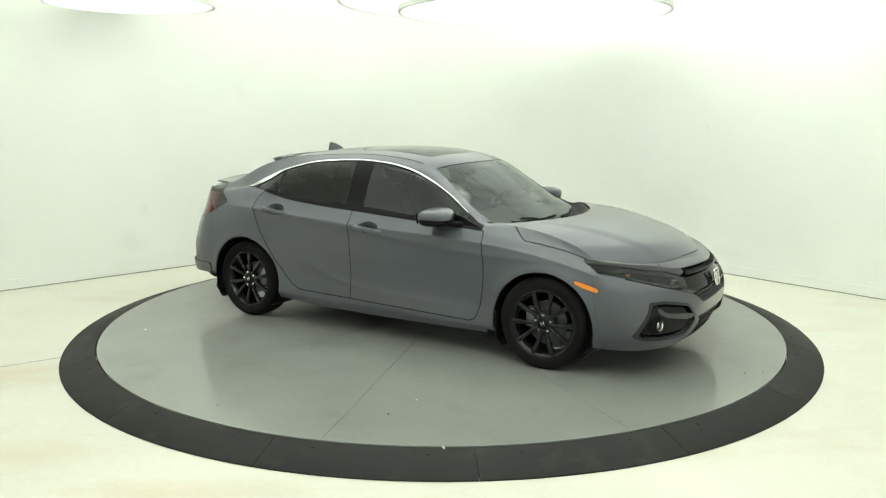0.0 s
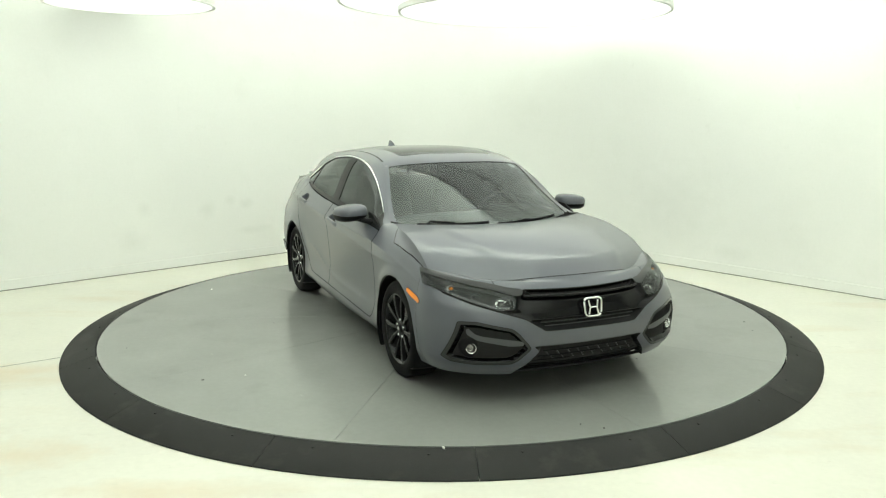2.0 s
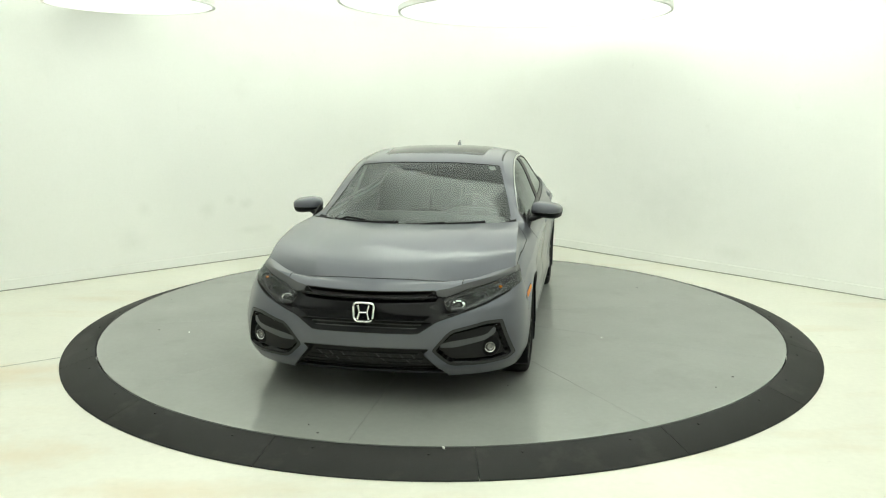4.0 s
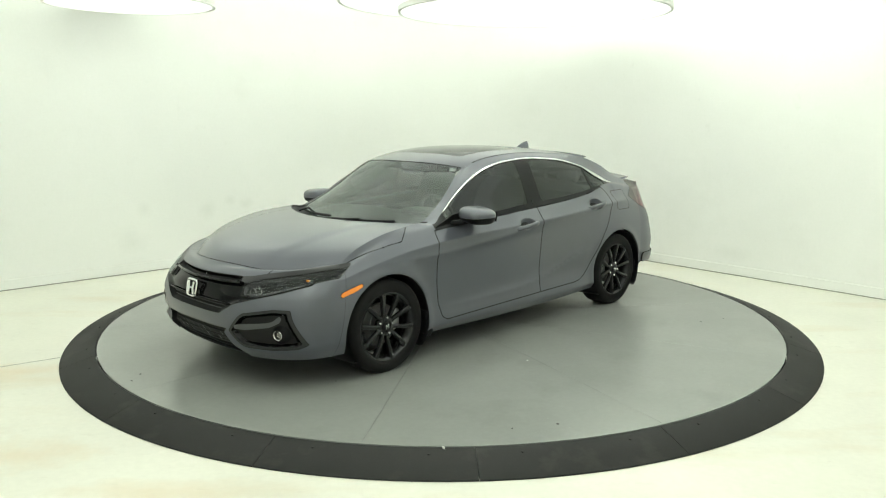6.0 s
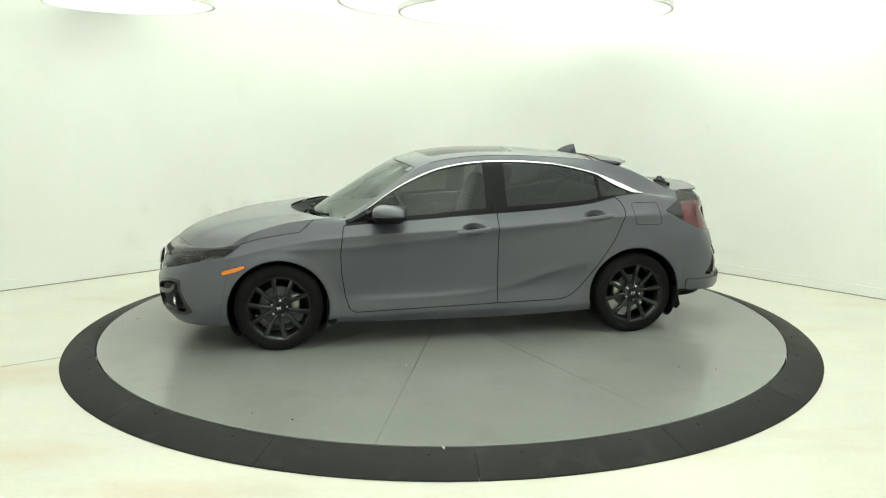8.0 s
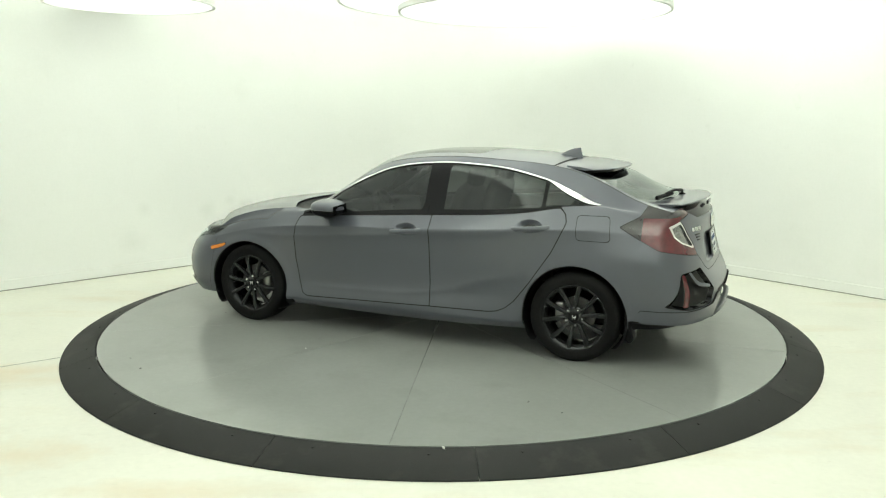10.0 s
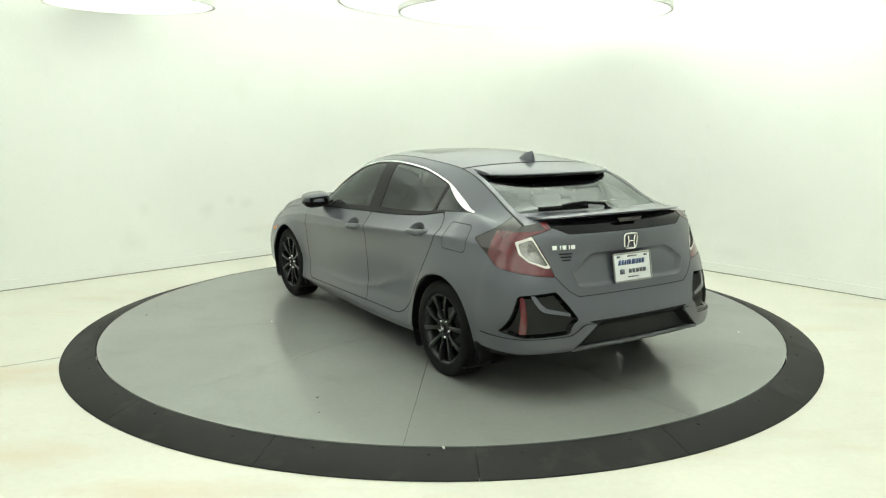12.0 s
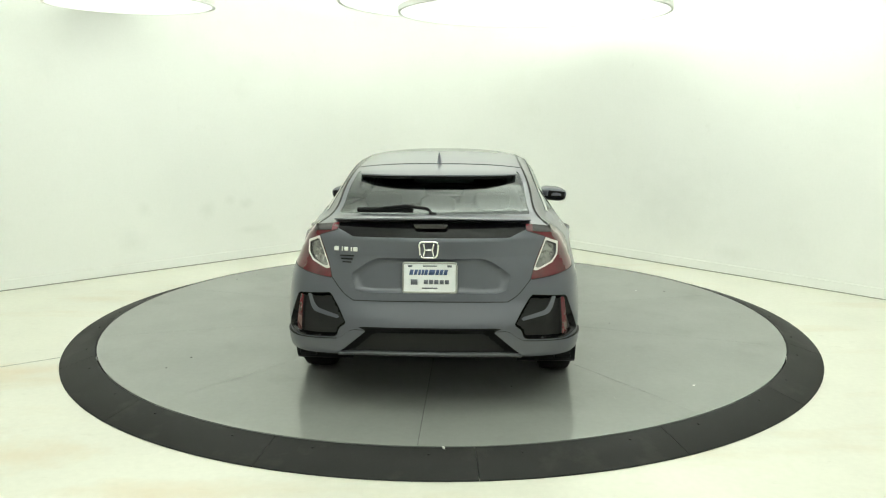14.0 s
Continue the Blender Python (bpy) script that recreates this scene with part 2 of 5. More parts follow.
def curved_corner(c, r, thick=0.15):
    """The coved corner between the two walls, with its baseboard."""
    mid = c + (LEFT_DIR + RIGHT_DIR) * r
    a0 = math.atan2(-RIGHT_DIR.y, -RIGHT_DIR.x)
    a1 = math.atan2(-LEFT_DIR.y, -LEFT_DIR.x)
    if a1 > a0:
        a0 += 2 * math.pi
    for name, q0, q1, h in (("wall_corner", r, r + thick, ROOM_H), ("baseboard", r - 0.02, r - 0.002, 0.10), ("floor_shadow_strip", r - 0.024, r - 0.0205, 0.009)):
        bm = bmesh.new()
        rows = []
        for i in range(49):
            a = a0 + (a1 - a0) * i / 48
            rows.append([bm.verts.new((mid.x + q * math.cos(a), mid.y + q * math.sin(a), z)) for q, z in ((q0, 0), (q0, h), (q1, h), (q1, 0))])
        for a, b in zip(rows, rows[1:]):
            for j in range(4):
                bm.faces.new((a[j], a[(j + 1) % 4], b[(j + 1) % 4], b[j]))
        bm.faces.new(rows[0])
        bm.faces.new(rows[-1])
        bmesh.ops.recalc_face_normals(bm, faces=bm.faces[:])
        ob = part(name, crease(bm, 40), SHADE_JOINT if h < 0.05 else WALL)
        if h < 0.05:
            tagged(ob, "gray strip standing for the shadow gap at the wall foot", "trim", kind="structure")
        elif h > 1:
            tagged(ob, "smooth white coved corner of the studio wall", "wall", kind="structure")
        else:
            tagged(ob, "white painted baseboard along the studio wall", "baseboard", kind="structure")


def studio():
    size = 11.5
    c = CORNER
    l, r = c + LEFT_DIR * size, c + RIGHT_DIR * size
    o = l + RIGHT_DIR * size
    bend = 2.0
    wall("wall_west", l, c + LEFT_DIR * bend)
    wall("wall_east", c + RIGHT_DIR * bend, r)
    curved_corner(c, bend)
    wall("wall_south", r, o)
    wall("wall_north", o, l)
    mid = (l + r) / 2
    turn = Matrix.Rotation(math.atan2(RIGHT_DIR.y, RIGHT_DIR.x), 4, "Z")
    fl = part("floor", box_bm(size + 0.3, size + 0.3, 0.1, Matrix.Translation((mid.x, mid.y, -0.05)) @ turn), FLOOR, smooth=False)
    tagged(fl, "cream painted concrete studio floor with faint scuffs", "floor", kind="structure")
    crack = part("floor_crack", box_bm(1.30, 0.006, 0.003, Matrix.Translation((-3.33, -1.372, 0.0005)) @ Matrix.Rotation(math.atan2(0.22, 0.32), 4, "Z")), SHADE_JOINT, smooth=False)
    tagged(crack, "fine dirty joint line across the cream floor", "trim", kind="structure")
    ce = part("ceiling", box_bm(size + 0.3, size + 0.3, 0.1, Matrix.Translation((mid.x, mid.y, ROOM_H + 0.05)) @ turn), CEIL, smooth=False)
    tagged(ce, "plain white studio ceiling", "ceiling", kind="structure")


def ceiling_lamp(x, y, z, r, upward=True):
    top = empty("ceiling_lamp")
    top.location = (x, y, z)
    tagged(top, "large round white luminous ceiling lamp on thin cables", "ceiling lamp", "round lamps under the ceiling")
    part("diffuser", lathe_bm([(0, 0), (r - 0.03, 0), (r - 0.03, 0.02), (0, 0.02)], 96, "z"), LAMP, top, "glowing white diffuser")
    part("rim", lathe_bm([(r - 0.028, -0.005), (r, -0.005), (r, 0.05), (r - 0.028, 0.05)], 96, "z", close=True), CEIL, top)
    # the upward face glows as an added fill for the upper room
    shine = FILL_UPLIGHT if upward else LAMP
    part("added_upglow", lathe_bm([(0, 0.03), (r - 0.03, 0.03), (r - 0.03, 0.048), (0, 0.048)], 96, "z"), shine, top, "added upward glow that brightens walls and ceiling")
    for k in range(4):
        a = math.pi / 4 + k * math.pi / 2
        px, py = 0.8 * r * math.cos(a), 0.8 * r * math.sin(a)
        part("cable", sweep_bm([(px, py, 0.04), (px, py, ROOM_H - z)], 0.002, 6), CEIL, top)


studio()
# the last three lamps are out of view, added to light the room
for lx, ly, lz, lr in ((0.94, 1.90, 2.78, 1.40), (0.62, 1.62, 2.85, 1.66), (-2.99, 1.31, 2.78, 0.78), (-2.1, -2.2, 2.78, 1.6), (2.5, -1.6, 2.78, 1.7), (0.3, -5.2, 2.78, 1.7)):
    ceiling_lamp(lx, ly, lz, lr, lr != 1.40)


# ---- the turntable ----
def turntable():
    top = empty("turntable")
    tagged(top, "round gray painted turntable disc of ten plates", "turntable")
    r, n, steps = 2.712, 10, 20
    gap = 0.0024
    for k in range(n):
        a0, a1 = 2 * math.pi * k / n, 2 * math.pi * (k + 1) / n
        off = Vector((math.cos((a0 + a1) / 2), math.sin((a0 + a1) / 2), 0)) * gap / math.sin(math.pi / n)
        bm = bmesh.new()
        rim = [(math.cos(a0 + (a1 - a0) * i / steps), math.sin(a0 + (a1 - a0) * i / steps)) for i in range(steps + 1)]
        tops = [bm.verts.new((off.x, off.y, DISC_Z))] + [bm.verts.new((r * c + off.x * 0.3, r * q + off.y * 0.3, DISC_Z)) for c, q in rim]
        lows = [bm.verts.new((v.co.x, v.co.y, 0.02)) for v in tops]
        bm.faces.new(tops)
        bm.faces.new(lows[::-1])
        m = len(tops)
        for i in range(m):
            j = (i + 1) % m
            bm.faces.new((tops[i], lows[i], lows[j], tops[j]))
        bmesh.ops.recalc_face_normals(bm, faces=bm.faces[:])
        part("plate", bm, DISC, top, smooth=False)
    rng = random.Random(5)
    for k in range(15):
        a, q = rng.uniform(0, 2 * math.pi), r * math.sqrt(rng.uniform(0.25, 0.97))
        size = rng.uniform(0.004, 0.009)
        bm = bmesh.new()
        vs = [bm.verts.new((q * math.cos(a) + size * rng.uniform(0.4, 1.2) * math.cos(t), q * math.sin(a) + size * rng.uniform(0.4, 1.2) * math.sin(t), DISC_Z + 0.0035))
              for t in (i * math.pi / 3 for i in range(6))]
        f = bm.faces.new(vs)
        ex = bmesh.ops.extrude_face_region(bm, geom=[f])
        bmesh.ops.translate(bm, verts=[v for v in ex["geom"] if isinstance(v, bmesh.types.BMVert)], vec=(0, 0, -0.004))
        bmesh.ops.recalc_face_normals(bm, faces=bm.faces[:])
        part("speck", bm, SCUFF if k % 7 == 0 else SEAM, top, smooth=False)
    part("base", lathe_bm([(0, 0.0), (r - 0.02, 0.0), (r - 0.02, 0.05), (0, 0.05)], 96, "z"), GAP, top)
    return top


def ramp():
    top = empty("turntable_ramp")
    tagged(top, "black rubber ramp ring in segments round the turntable", "ramp")
    n = 16
    r0, r1 = 2.722, 2.963
    for k in range(n):
        bm = bmesh.new()
        a0 = 2 * math.pi * (k + RING_PHASE) / n + 0.0006
        a1 = 2 * math.pi * (k + 1 + RING_PHASE) / n - 0.0006
        steps = 14
        rows = []
        for i in range(steps + 1):
            a = a0 + (a1 - a0) * i / steps
            prof = [(r0, 0.002), (r0, DISC_Z - 0.004), (r0 + 0.006, DISC_Z + 0.001), (r0 + 0.02, DISC_Z), (r1 - 0.006, 0.012), (r1, 0.006), (r1, 0.002)]
            rows.append([bm.verts.new((q * math.cos(a), q * math.sin(a), h)) for q, h in prof])
        for a, b in zip(rows, rows[1:]):
            for j in range(len(a)):
                kk = (j + 1) % len(a)
                bm.faces.new((a[j], b[j], b[kk], a[kk]))
        bm.faces.new(rows[0])
        bm.faces.new(rows[-1][::-1])
        bmesh.ops.recalc_face_normals(bm, faces=bm.faces[:])
        seg = part("ramp_segment", crease(bm, 30), RUBBER_RAMP, top)
        for t in (0.22, 0.78):
            a = a0 + (a1 - a0) * t
            q = r0 + 0.06
            z = DISC_Z - 0.064 * (q - r0 - 0.02) / (r1 - r0 - 0.026)
            part("bolt", lathe_bm([(0, 0.004), (0.008, 0.003), (0.010, -0.004), (0, -0.004)], 10, "z", Matrix.Translation((q * math.cos(a), q * math.sin(a), z))), GAP, seg)
    chip = box_bm(0.012, 0.026, 0.004, Matrix.Translation((0.01, -2.732, DISC_Z + 0.001)) @ pose(0, 0, 0, 0, 0, 12), 0.001)
    part("paint_chip", chip, SCUFF, top, "white paint chip on the rubber")
    return top


RING_PHASE = -86.4 / 22.5
turntable_ob = turntable()
ramp_ob = ramp()


# ---- car body surfaces (x forward, y to the car's left, z up, metres) ----
def pchip(xs, ys, q):
    """Monotone cubic through (xs, ys); ys may be (n, m)."""
    xs, ys, q = np.asarray(xs, float), np.asarray(ys, float), np.asarray(q, float)
    if xs[0] > xs[-1]:
        xs, ys = xs[::-1], ys[::-1]
    flat = ys.ndim == 1
    if flat:
        ys = ys[:, None]
    h = np.diff(xs)[:, None]
    d = np.diff(ys, axis=0) / h
    m = np.zeros_like(ys)
    same = d[:-1] * d[1:] > 0
    w1, w2 = 2 * h[1:] + h[:-1], h[1:] + 2 * h[:-1]
    safe = np.where(same, d[:-1] * d[1:], 1)
    m[1:-1] = np.where(same, (w1 + w2) * safe / (w1 * np.where(same, d[1:], 1) + w2 * np.where(same, d[:-1], 1)), 0)
    m[0], m[-1] = d[0], d[-1]
    i = np.clip(np.searchsorted(xs, q, side="right") - 1, 0, len(xs) - 2)
    t = ((q - xs[i]) / (xs[i + 1] - xs[i]))[:, None]
    hh = h[i]
    out = ((1 + 2 * t) * (1 - t) ** 2 * ys[i] + t * (1 - t) ** 2 * hh * m[i]
           + t * t * (3 - 2 * t) * ys[i + 1] + t * t * (t - 1) * hh * m[i + 1])
    return out[:, 0] if flat else out


def smooth_curve(xs, ys, q):
    """Natural cubic spline through (xs, ys); ys is (n, m)."""
    xs, ys, q = np.asarray(xs, float), np.asarray(ys, float), np.asarray(q, float)
    if xs[0] > xs[-1]:
        xs, ys = xs[::-1], ys[::-1]
    n = len(xs)
    h = np.diff(xs)
    A = np.eye(n)
    B = np.zeros_like(ys)
    for i in range(1, n - 1):
        A[i, i - 1:i + 2] = h[i - 1], 2 * (h[i - 1] + h[i]), h[i]
        B[i] = 6 * ((ys[i + 1] - ys[i]) / h[i] - (ys[i] - ys[i - 1]) / h[i - 1])
    M = np.linalg.solve(A, B)
    i = np.clip(np.searchsorted(xs, q, side="right") - 1, 0, n - 2)
    a = ((xs[i + 1] - q) / h[i])[:, None]
    b = 1 - a
    return a * ys[i] + b * ys[i + 1] + ((a ** 3 - a) * M[i] + (b ** 3 - b) * M[i + 1]) * (h[i] ** 2)[:, None] / 6


def top_rows(s):
    """Rows of the upper skin at stations s: the hood, then the cabin, each smooth in itself."""
    rows = np.array(TOP_ROWS, float)
    way = np.concatenate([[0], np.cumsum(np.linalg.norm(np.diff(rows[:, :2], axis=0), axis=1))])
    q = np.interp(s, np.arange(len(rows)), way)
    hood = smooth_curve(way[:6], rows[:6], q)
    cabin = smooth_curve(way[6:], rows[6:], q)
    link = pchip(np.arange(len(rows)), rows, s)
    return np.where((s <= 5)[:, None], hood, np.where((s >= 6)[:, None], cabin, link))


# hood, windscreen, roof, rear glass, deck: centre x, centre z, edge x, edge y, edge z
TOP_ROWS = [
    (2.11, 0.747, 1.68, 0.800, 0.765), (2.03, 0.795, 1.60, 0.800, 0.815), (1.90, 0.845, 1.50, 0.795, 0.858),
    (1.68, 0.900, 1.36, 0.785, 0.897), (1.45, 0.930, 1.20, 0.775, 0.925), (1.245, 0.941, 0.96, 0.750, 0.945),
    (1.13, 0.890, 0.86, 0.735, 0.935), (0.72, 1.140, 0.55, 0.655, 1.110), (0.38, 1.325, 0.28, 0.575, 1.290),
    (0.10, 1.392, 0.02, 0.555, 1.348), (-0.30, 1.412, -0.35, 0.555, 1.370), (-0.80, 1.392, -0.80, 0.560, 1.350),
    (-1.25, 1.330, -1.20, 0.575, 1.305), (-1.60, 1.215, -1.50, 0.605, 1.200), (-1.92, 1.092, -1.78, 0.640, 1.080),
    (-2.06, 1.085, -1.94, 0.690, 1.046)]

# loops round the body, bottom to top: front (x, z), rear (x, z), front corner x, rear corner x, roundness in front and behind, then side points (x, y, z)
LOOPS = [
    ((2.18, 0.195), (-2.16, 0.27), 1.70, -1.75, 2.5, 2.6, [(1.70, 0.845, 0.20), (0.9, 0.845, 0.185), (-0.9, 0.845, 0.19), (-1.75, 0.835, 0.25)]),
    ((2.25, 0.29), (-2.255, 0.36), 1.70, -1.75, 2.55, 2.9, [(1.70, 0.885, 0.30), (0.9, 0.886, 0.245), (0.0, 0.884, 0.25), (-0.9, 0.886, 0.255), (-1.75, 0.870, 0.35)]),
    ((2.27, 0.44), (-2.255, 0.48), 1.70, -1.75, 2.45, 2.9, [(1.70, 0.895, 0.44), (1.35, 0.905, 0.44), (0.9, 0.868, 0.40), (0.0, 0.860, 0.41), (-0.9, 0.871, 0.42), (-1.35, 0.905, 0.46), (-1.75, 0.885, 0.50)]),
    ((2.262, 0.56), (-2.19, 0.64), 1.70, -1.75, 2.15, 2.8, [(1.70, 0.885, 0.58), (1.35, 0.905, 0.62), (0.9, 0.882, 0.64), (0.0, 0.876, 0.66), (-0.9, 0.885, 0.68), (-1.35, 0.905, 0.68), (-1.75, 0.875, 0.70)]),
    ((2.235, 0.635), (-2.135, 0.88), 1.69, -1.80, 1.85, 2.4, [(1.69, 0.862, 0.68), (1.35, 0.880, 0.76), (0.9, 0.890, 0.815), (0.0, 0.892, 0.85), (-0.9, 0.886, 0.895), (-1.35, 0.864, 0.915), (-1.80, 0.800, 0.90)]),
    ((2.19, 0.690), (-2.13, 0.97), 1.69, -1.85, 1.7, 2.2, [(1.69, 0.835, 0.72), (1.35, 0.835, 0.83), (0.86, 0.825, 0.895), (0.39, 0.825, 0.925), (-0.26, 0.822, 0.965), (-0.63, 0.815, 0.985), (-0.99, 0.800, 1.02), (-1.21, 0.770, 1.058), (-1.44, 0.725, 1.070), (-1.85, 0.745, 0.99)]),
    ((2.145, 0.722), (-2.10, 1.03), 1.685, -1.90, 1.65, 2.1, [(1.685, 0.815, 0.745), (1.35, 0.805, 0.865), (1.0, 0.790, 0.92), (0.84, 0.785, 0.932), (0.72, 0.735, 0.985), (0.52, 0.690, 1.115), (0.35, 0.662, 1.205), (0.13, 0.640, 1.285), (-0.10, 0.628, 1.322), (-0.33, 0.625, 1.333), (-0.69, 0.630, 1.313), (-1.06, 0.650, 1.238), (-1.29, 0.680, 1.147), (-1.44, 0.702, 1.082), (-1.90, 0.710, 1.02)]),
]
WHEEL_Z, ARCH = 0.312, 0.362
NU_F, NU_S, NV = 44, 240, 14
NS, NW = 12, 32


def nose_dip(a):
    """How far the hood's front edge sags between the badge and the headlight."""
    return 0.034 * np.sin(math.pi * np.clip(a, 0, 1) ** 1.5) ** 2


def top_grid():
    rows = np.array(TOP_ROWS, float)
    s = np.linspace(0, len(rows) - 1, (len(rows) - 1) * NS + 1)
    r = top_rows(s)
    w = np.linspace(-1, 1, 2 * NW + 1)
    S, Wd = np.meshgrid(s, w, indexing="ij")
    a = np.abs(Wd)
    bow = a ** 2
    x = r[:, 0:1] + (r[:, 2:3] - r[:, 0:1]) * bow
    y = r[:, 3:4] * Wd
    z = r[:, 1:2] + (r[:, 4:5] - r[:, 1:2]) * a ** 2.8
    ridge = 0.56 + 0.045 * S
    step = np.clip((ridge - a) / 0.12, 0, 1)
    step = step * step * (3 - 2 * step)
    z = z + 0.010 * step * np.clip((5.2 - S) / 0.6, 0, 1) * np.clip(0.35 + S / 2, 0, 1)
    z = z - nose_dip(a) * np.clip(1 - S / 1.6, 0, 1) ** 2
    return np.stack([x, y, z], -1), np.stack([S, Wd], -1)


def side_grid():
    tau = np.linspace(0, 1, NU_F + 1)
    phi = tau * math.pi / 2
    curves = []
    for (xf, zf), (xr, zr), xa, xb, nf, nr, pts in LOOPS:
        p = np.array(pts, float)
        xs = np.linspace(xa, xb, NU_S + 1)
        yz = (smooth_curve if len(pts) < 9 else pchip)(p[:, 0], p[:, 1:], xs)
        side = np.column_stack([xs, yz])
        ca, sa = np.cos(phi) ** (2 / nf), np.sin(phi) ** (2 / nf)
        front = np.column_stack([xa + (xf - xa) * ca, yz[0, 0] * sa, zf + (yz[0, 1] - zf) * sa ** 2])
        ca, sa = np.cos(phi) ** (2 / nr), np.sin(phi) ** (2 / nr)
        rear = np.column_stack([xb + (xr - xb) * ca, yz[-1, 0] * sa, zr + (yz[-1, 1] - zr) * sa ** 2])
        curves.append(np.vstack([front[:-1], side, rear[::-1][1:]]))
    rows = np.array(TOP_ROWS, float)
    xs = np.linspace(rows[0, 2], rows[-1, 2], NU_S + 1)
    fine = top_rows(np.linspace(0, len(rows) - 1, 600))
    order = np.argsort(fine[:, 2])
    side = np.column_stack([xs, *[np.interp(xs, fine[order, 2], fine[order, k]) for k in (3, 4)]])
    wf = np.sin(phi)
    ends = []
    for r in (rows[0], rows[-1]):
        ends.append(np.column_stack([r[0] + (r[2] - r[0]) * wf ** 2, r[3] * wf, r[1] + (r[4] - r[1]) * wf ** 2.8]))
    ends[0][:, 2] -= nose_dip(wf)
    curves.append(np.vstack([ends[0][:-1], side, ends[1][::-1][1:]]))
    C = np.array(curves)
    nv = len(C)
    v = np.linspace(0, nv - 1, (nv - 1) * NV + 1)
    nu = C.shape[1]
    grid = np.zeros((nu, len(v), 3))
    for i in range(nu):
        d = np.concatenate([[0], np.cumsum(np.linalg.norm(np.diff(C[:, i], axis=0), axis=1) + 1e-4)])
        q = np.interp(v, np.arange(nv), d)
        lower = q <= d[4]
        grid[i][lower] = pchip(d[:5], C[:5, i], q[lower])
        grid[i][~lower] = pchip(d[4:], C[4:, i], q[~lower])
    # shoulder crease through the door handles, and the rising crease low on the doors
    for cx, cz, amount, a, b in (((1.5, 0.863, 0.454, 0.04, -0.38, -0.809, -1.205, -1.7), (0.735, 0.741, 0.770, 0.805, 0.852, 0.882, 0.913, 0.945), 0.012, 1.45, -1.70),
                                 ((1.0, 0.457, 0.036, -0.394, -0.651, -0.994), (0.345, 0.352, 0.362, 0.417, 0.500, 0.575), 0.010, 0.85, -0.98)):
        line = pchip(np.array(cx), np.array(cz), grid[..., 0].ravel()).reshape(grid.shape[:2])
        fade = np.clip((a - grid[..., 0]) / 0.3, 0, 1) * np.clip((grid[..., 0] - b) / 0.25, 0, 1) * (np.abs(grid[..., 1]) > 0.7)
        grid[..., 1] += amount * fade * np.exp(-np.abs(grid[..., 2] - line) / 0.038)
    # raised lips round the wheel openings
    for ax in (1.35, -1.35):
        far = np.hypot(grid[..., 0] - ax, grid[..., 2] - WHEEL_Z) - ARCH
        grid[..., 1] += 0.010 * np.exp(-(far / 0.045) ** 2) * (np.abs(grid[..., 1]) > 0.7)
    u = np.concatenate([tau[:-1], 1 + np.linspace(0, 1, NU_S + 1), 2 + tau[1:]])
    U, Vv = np.meshgrid(u, v, indexing="ij")
    return grid, np.stack([U, Vv], -1)


class Sheet:
    """A piece of skin: points, smooth normals, surface coordinates, faces."""

    def __init__(self, p, n, q, f):
        self.p, self.n, self.q, self.f = p, n, q, f


def sheet_of(grid, par, flip):
    du = np.gradient(grid, axis=0)
    dv = np.gradient(grid, axis=1)
    n = np.cross(du, dv) * (-1 if flip else 1)
    n /= np.linalg.norm(n, axis=-1, keepdims=True) + 1e-12
    a, b = grid.shape[:2]
    idx = np.arange(a * b).reshape(a, b)
    quads = np.stack([idx[:-1, :-1], idx[1:, :-1], idx[1:, 1:], idx[:-1, 1:]], -1).reshape(-1, 4)
    if flip:
        quads = quads[:, ::-1]
    return Sheet(grid.reshape(-1, 3), n.reshape(-1, 3), par.reshape(-1, 2), [tuple(f) for f in quads.tolist()])


def keep(sh, f):
    """The part of a sheet where f < 0, cut cleanly along f = 0."""
    n0 = len(sh.p)
    inside = (f < 0).tolist()
    extra, cache, faces = [], {}, []
    for face in sh.f:
        cnt = sum(inside[i] for i in face)
        if cnt == len(face):
            faces.append(face)
            continue
        if cnt == 0:
            continue
        out = []
        for k, i in enumerate(face):
            j = face[(k + 1) % len(face)]
            if inside[i]:
                out.append(i)
            if inside[i] != inside[j]:
                key = (i, j) if i < j else (j, i)
                if key not in cache:
                    a, b = key
                    cache[key] = n0 + len(extra)
                    extra.append((a, b, f[a] / (f[a] - f[b])))
                out.append(cache[key])
        if len(out) >= 3:
            faces.append(tuple(out))
    if extra:
        a = np.array([e[0] for e in extra])
        b = np.array([e[1] for e in extra])
        t = np.array([e[2] for e in extra])[:, None]
        P, N, Q = (np.vstack([m, m[a] * (1 - t) + m[b] * t]) for m in (sh.p, sh.n, sh.q))
    else:
        P, N, Q = sh.p, sh.n, sh.q
    used = sorted({i for fc in faces for i in fc})
    remap = {i: k for k, i in enumerate(used)}
    return Sheet(P[used], N[used], Q[used], [tuple(remap[i] for i in fc) for fc in faces]) if used else Sheet(np.zeros((0, 3)), np.zeros((0, 3)), np.zeros((0, 2)), [])


def split(sh, fn, gap=0.0075):
    """(inside, outside) of the field fn, with a shut-line of that width between them."""
    f = fn(sh)
    return keep(sh, f + gap / 2), keep(sh, -f + gap / 2)


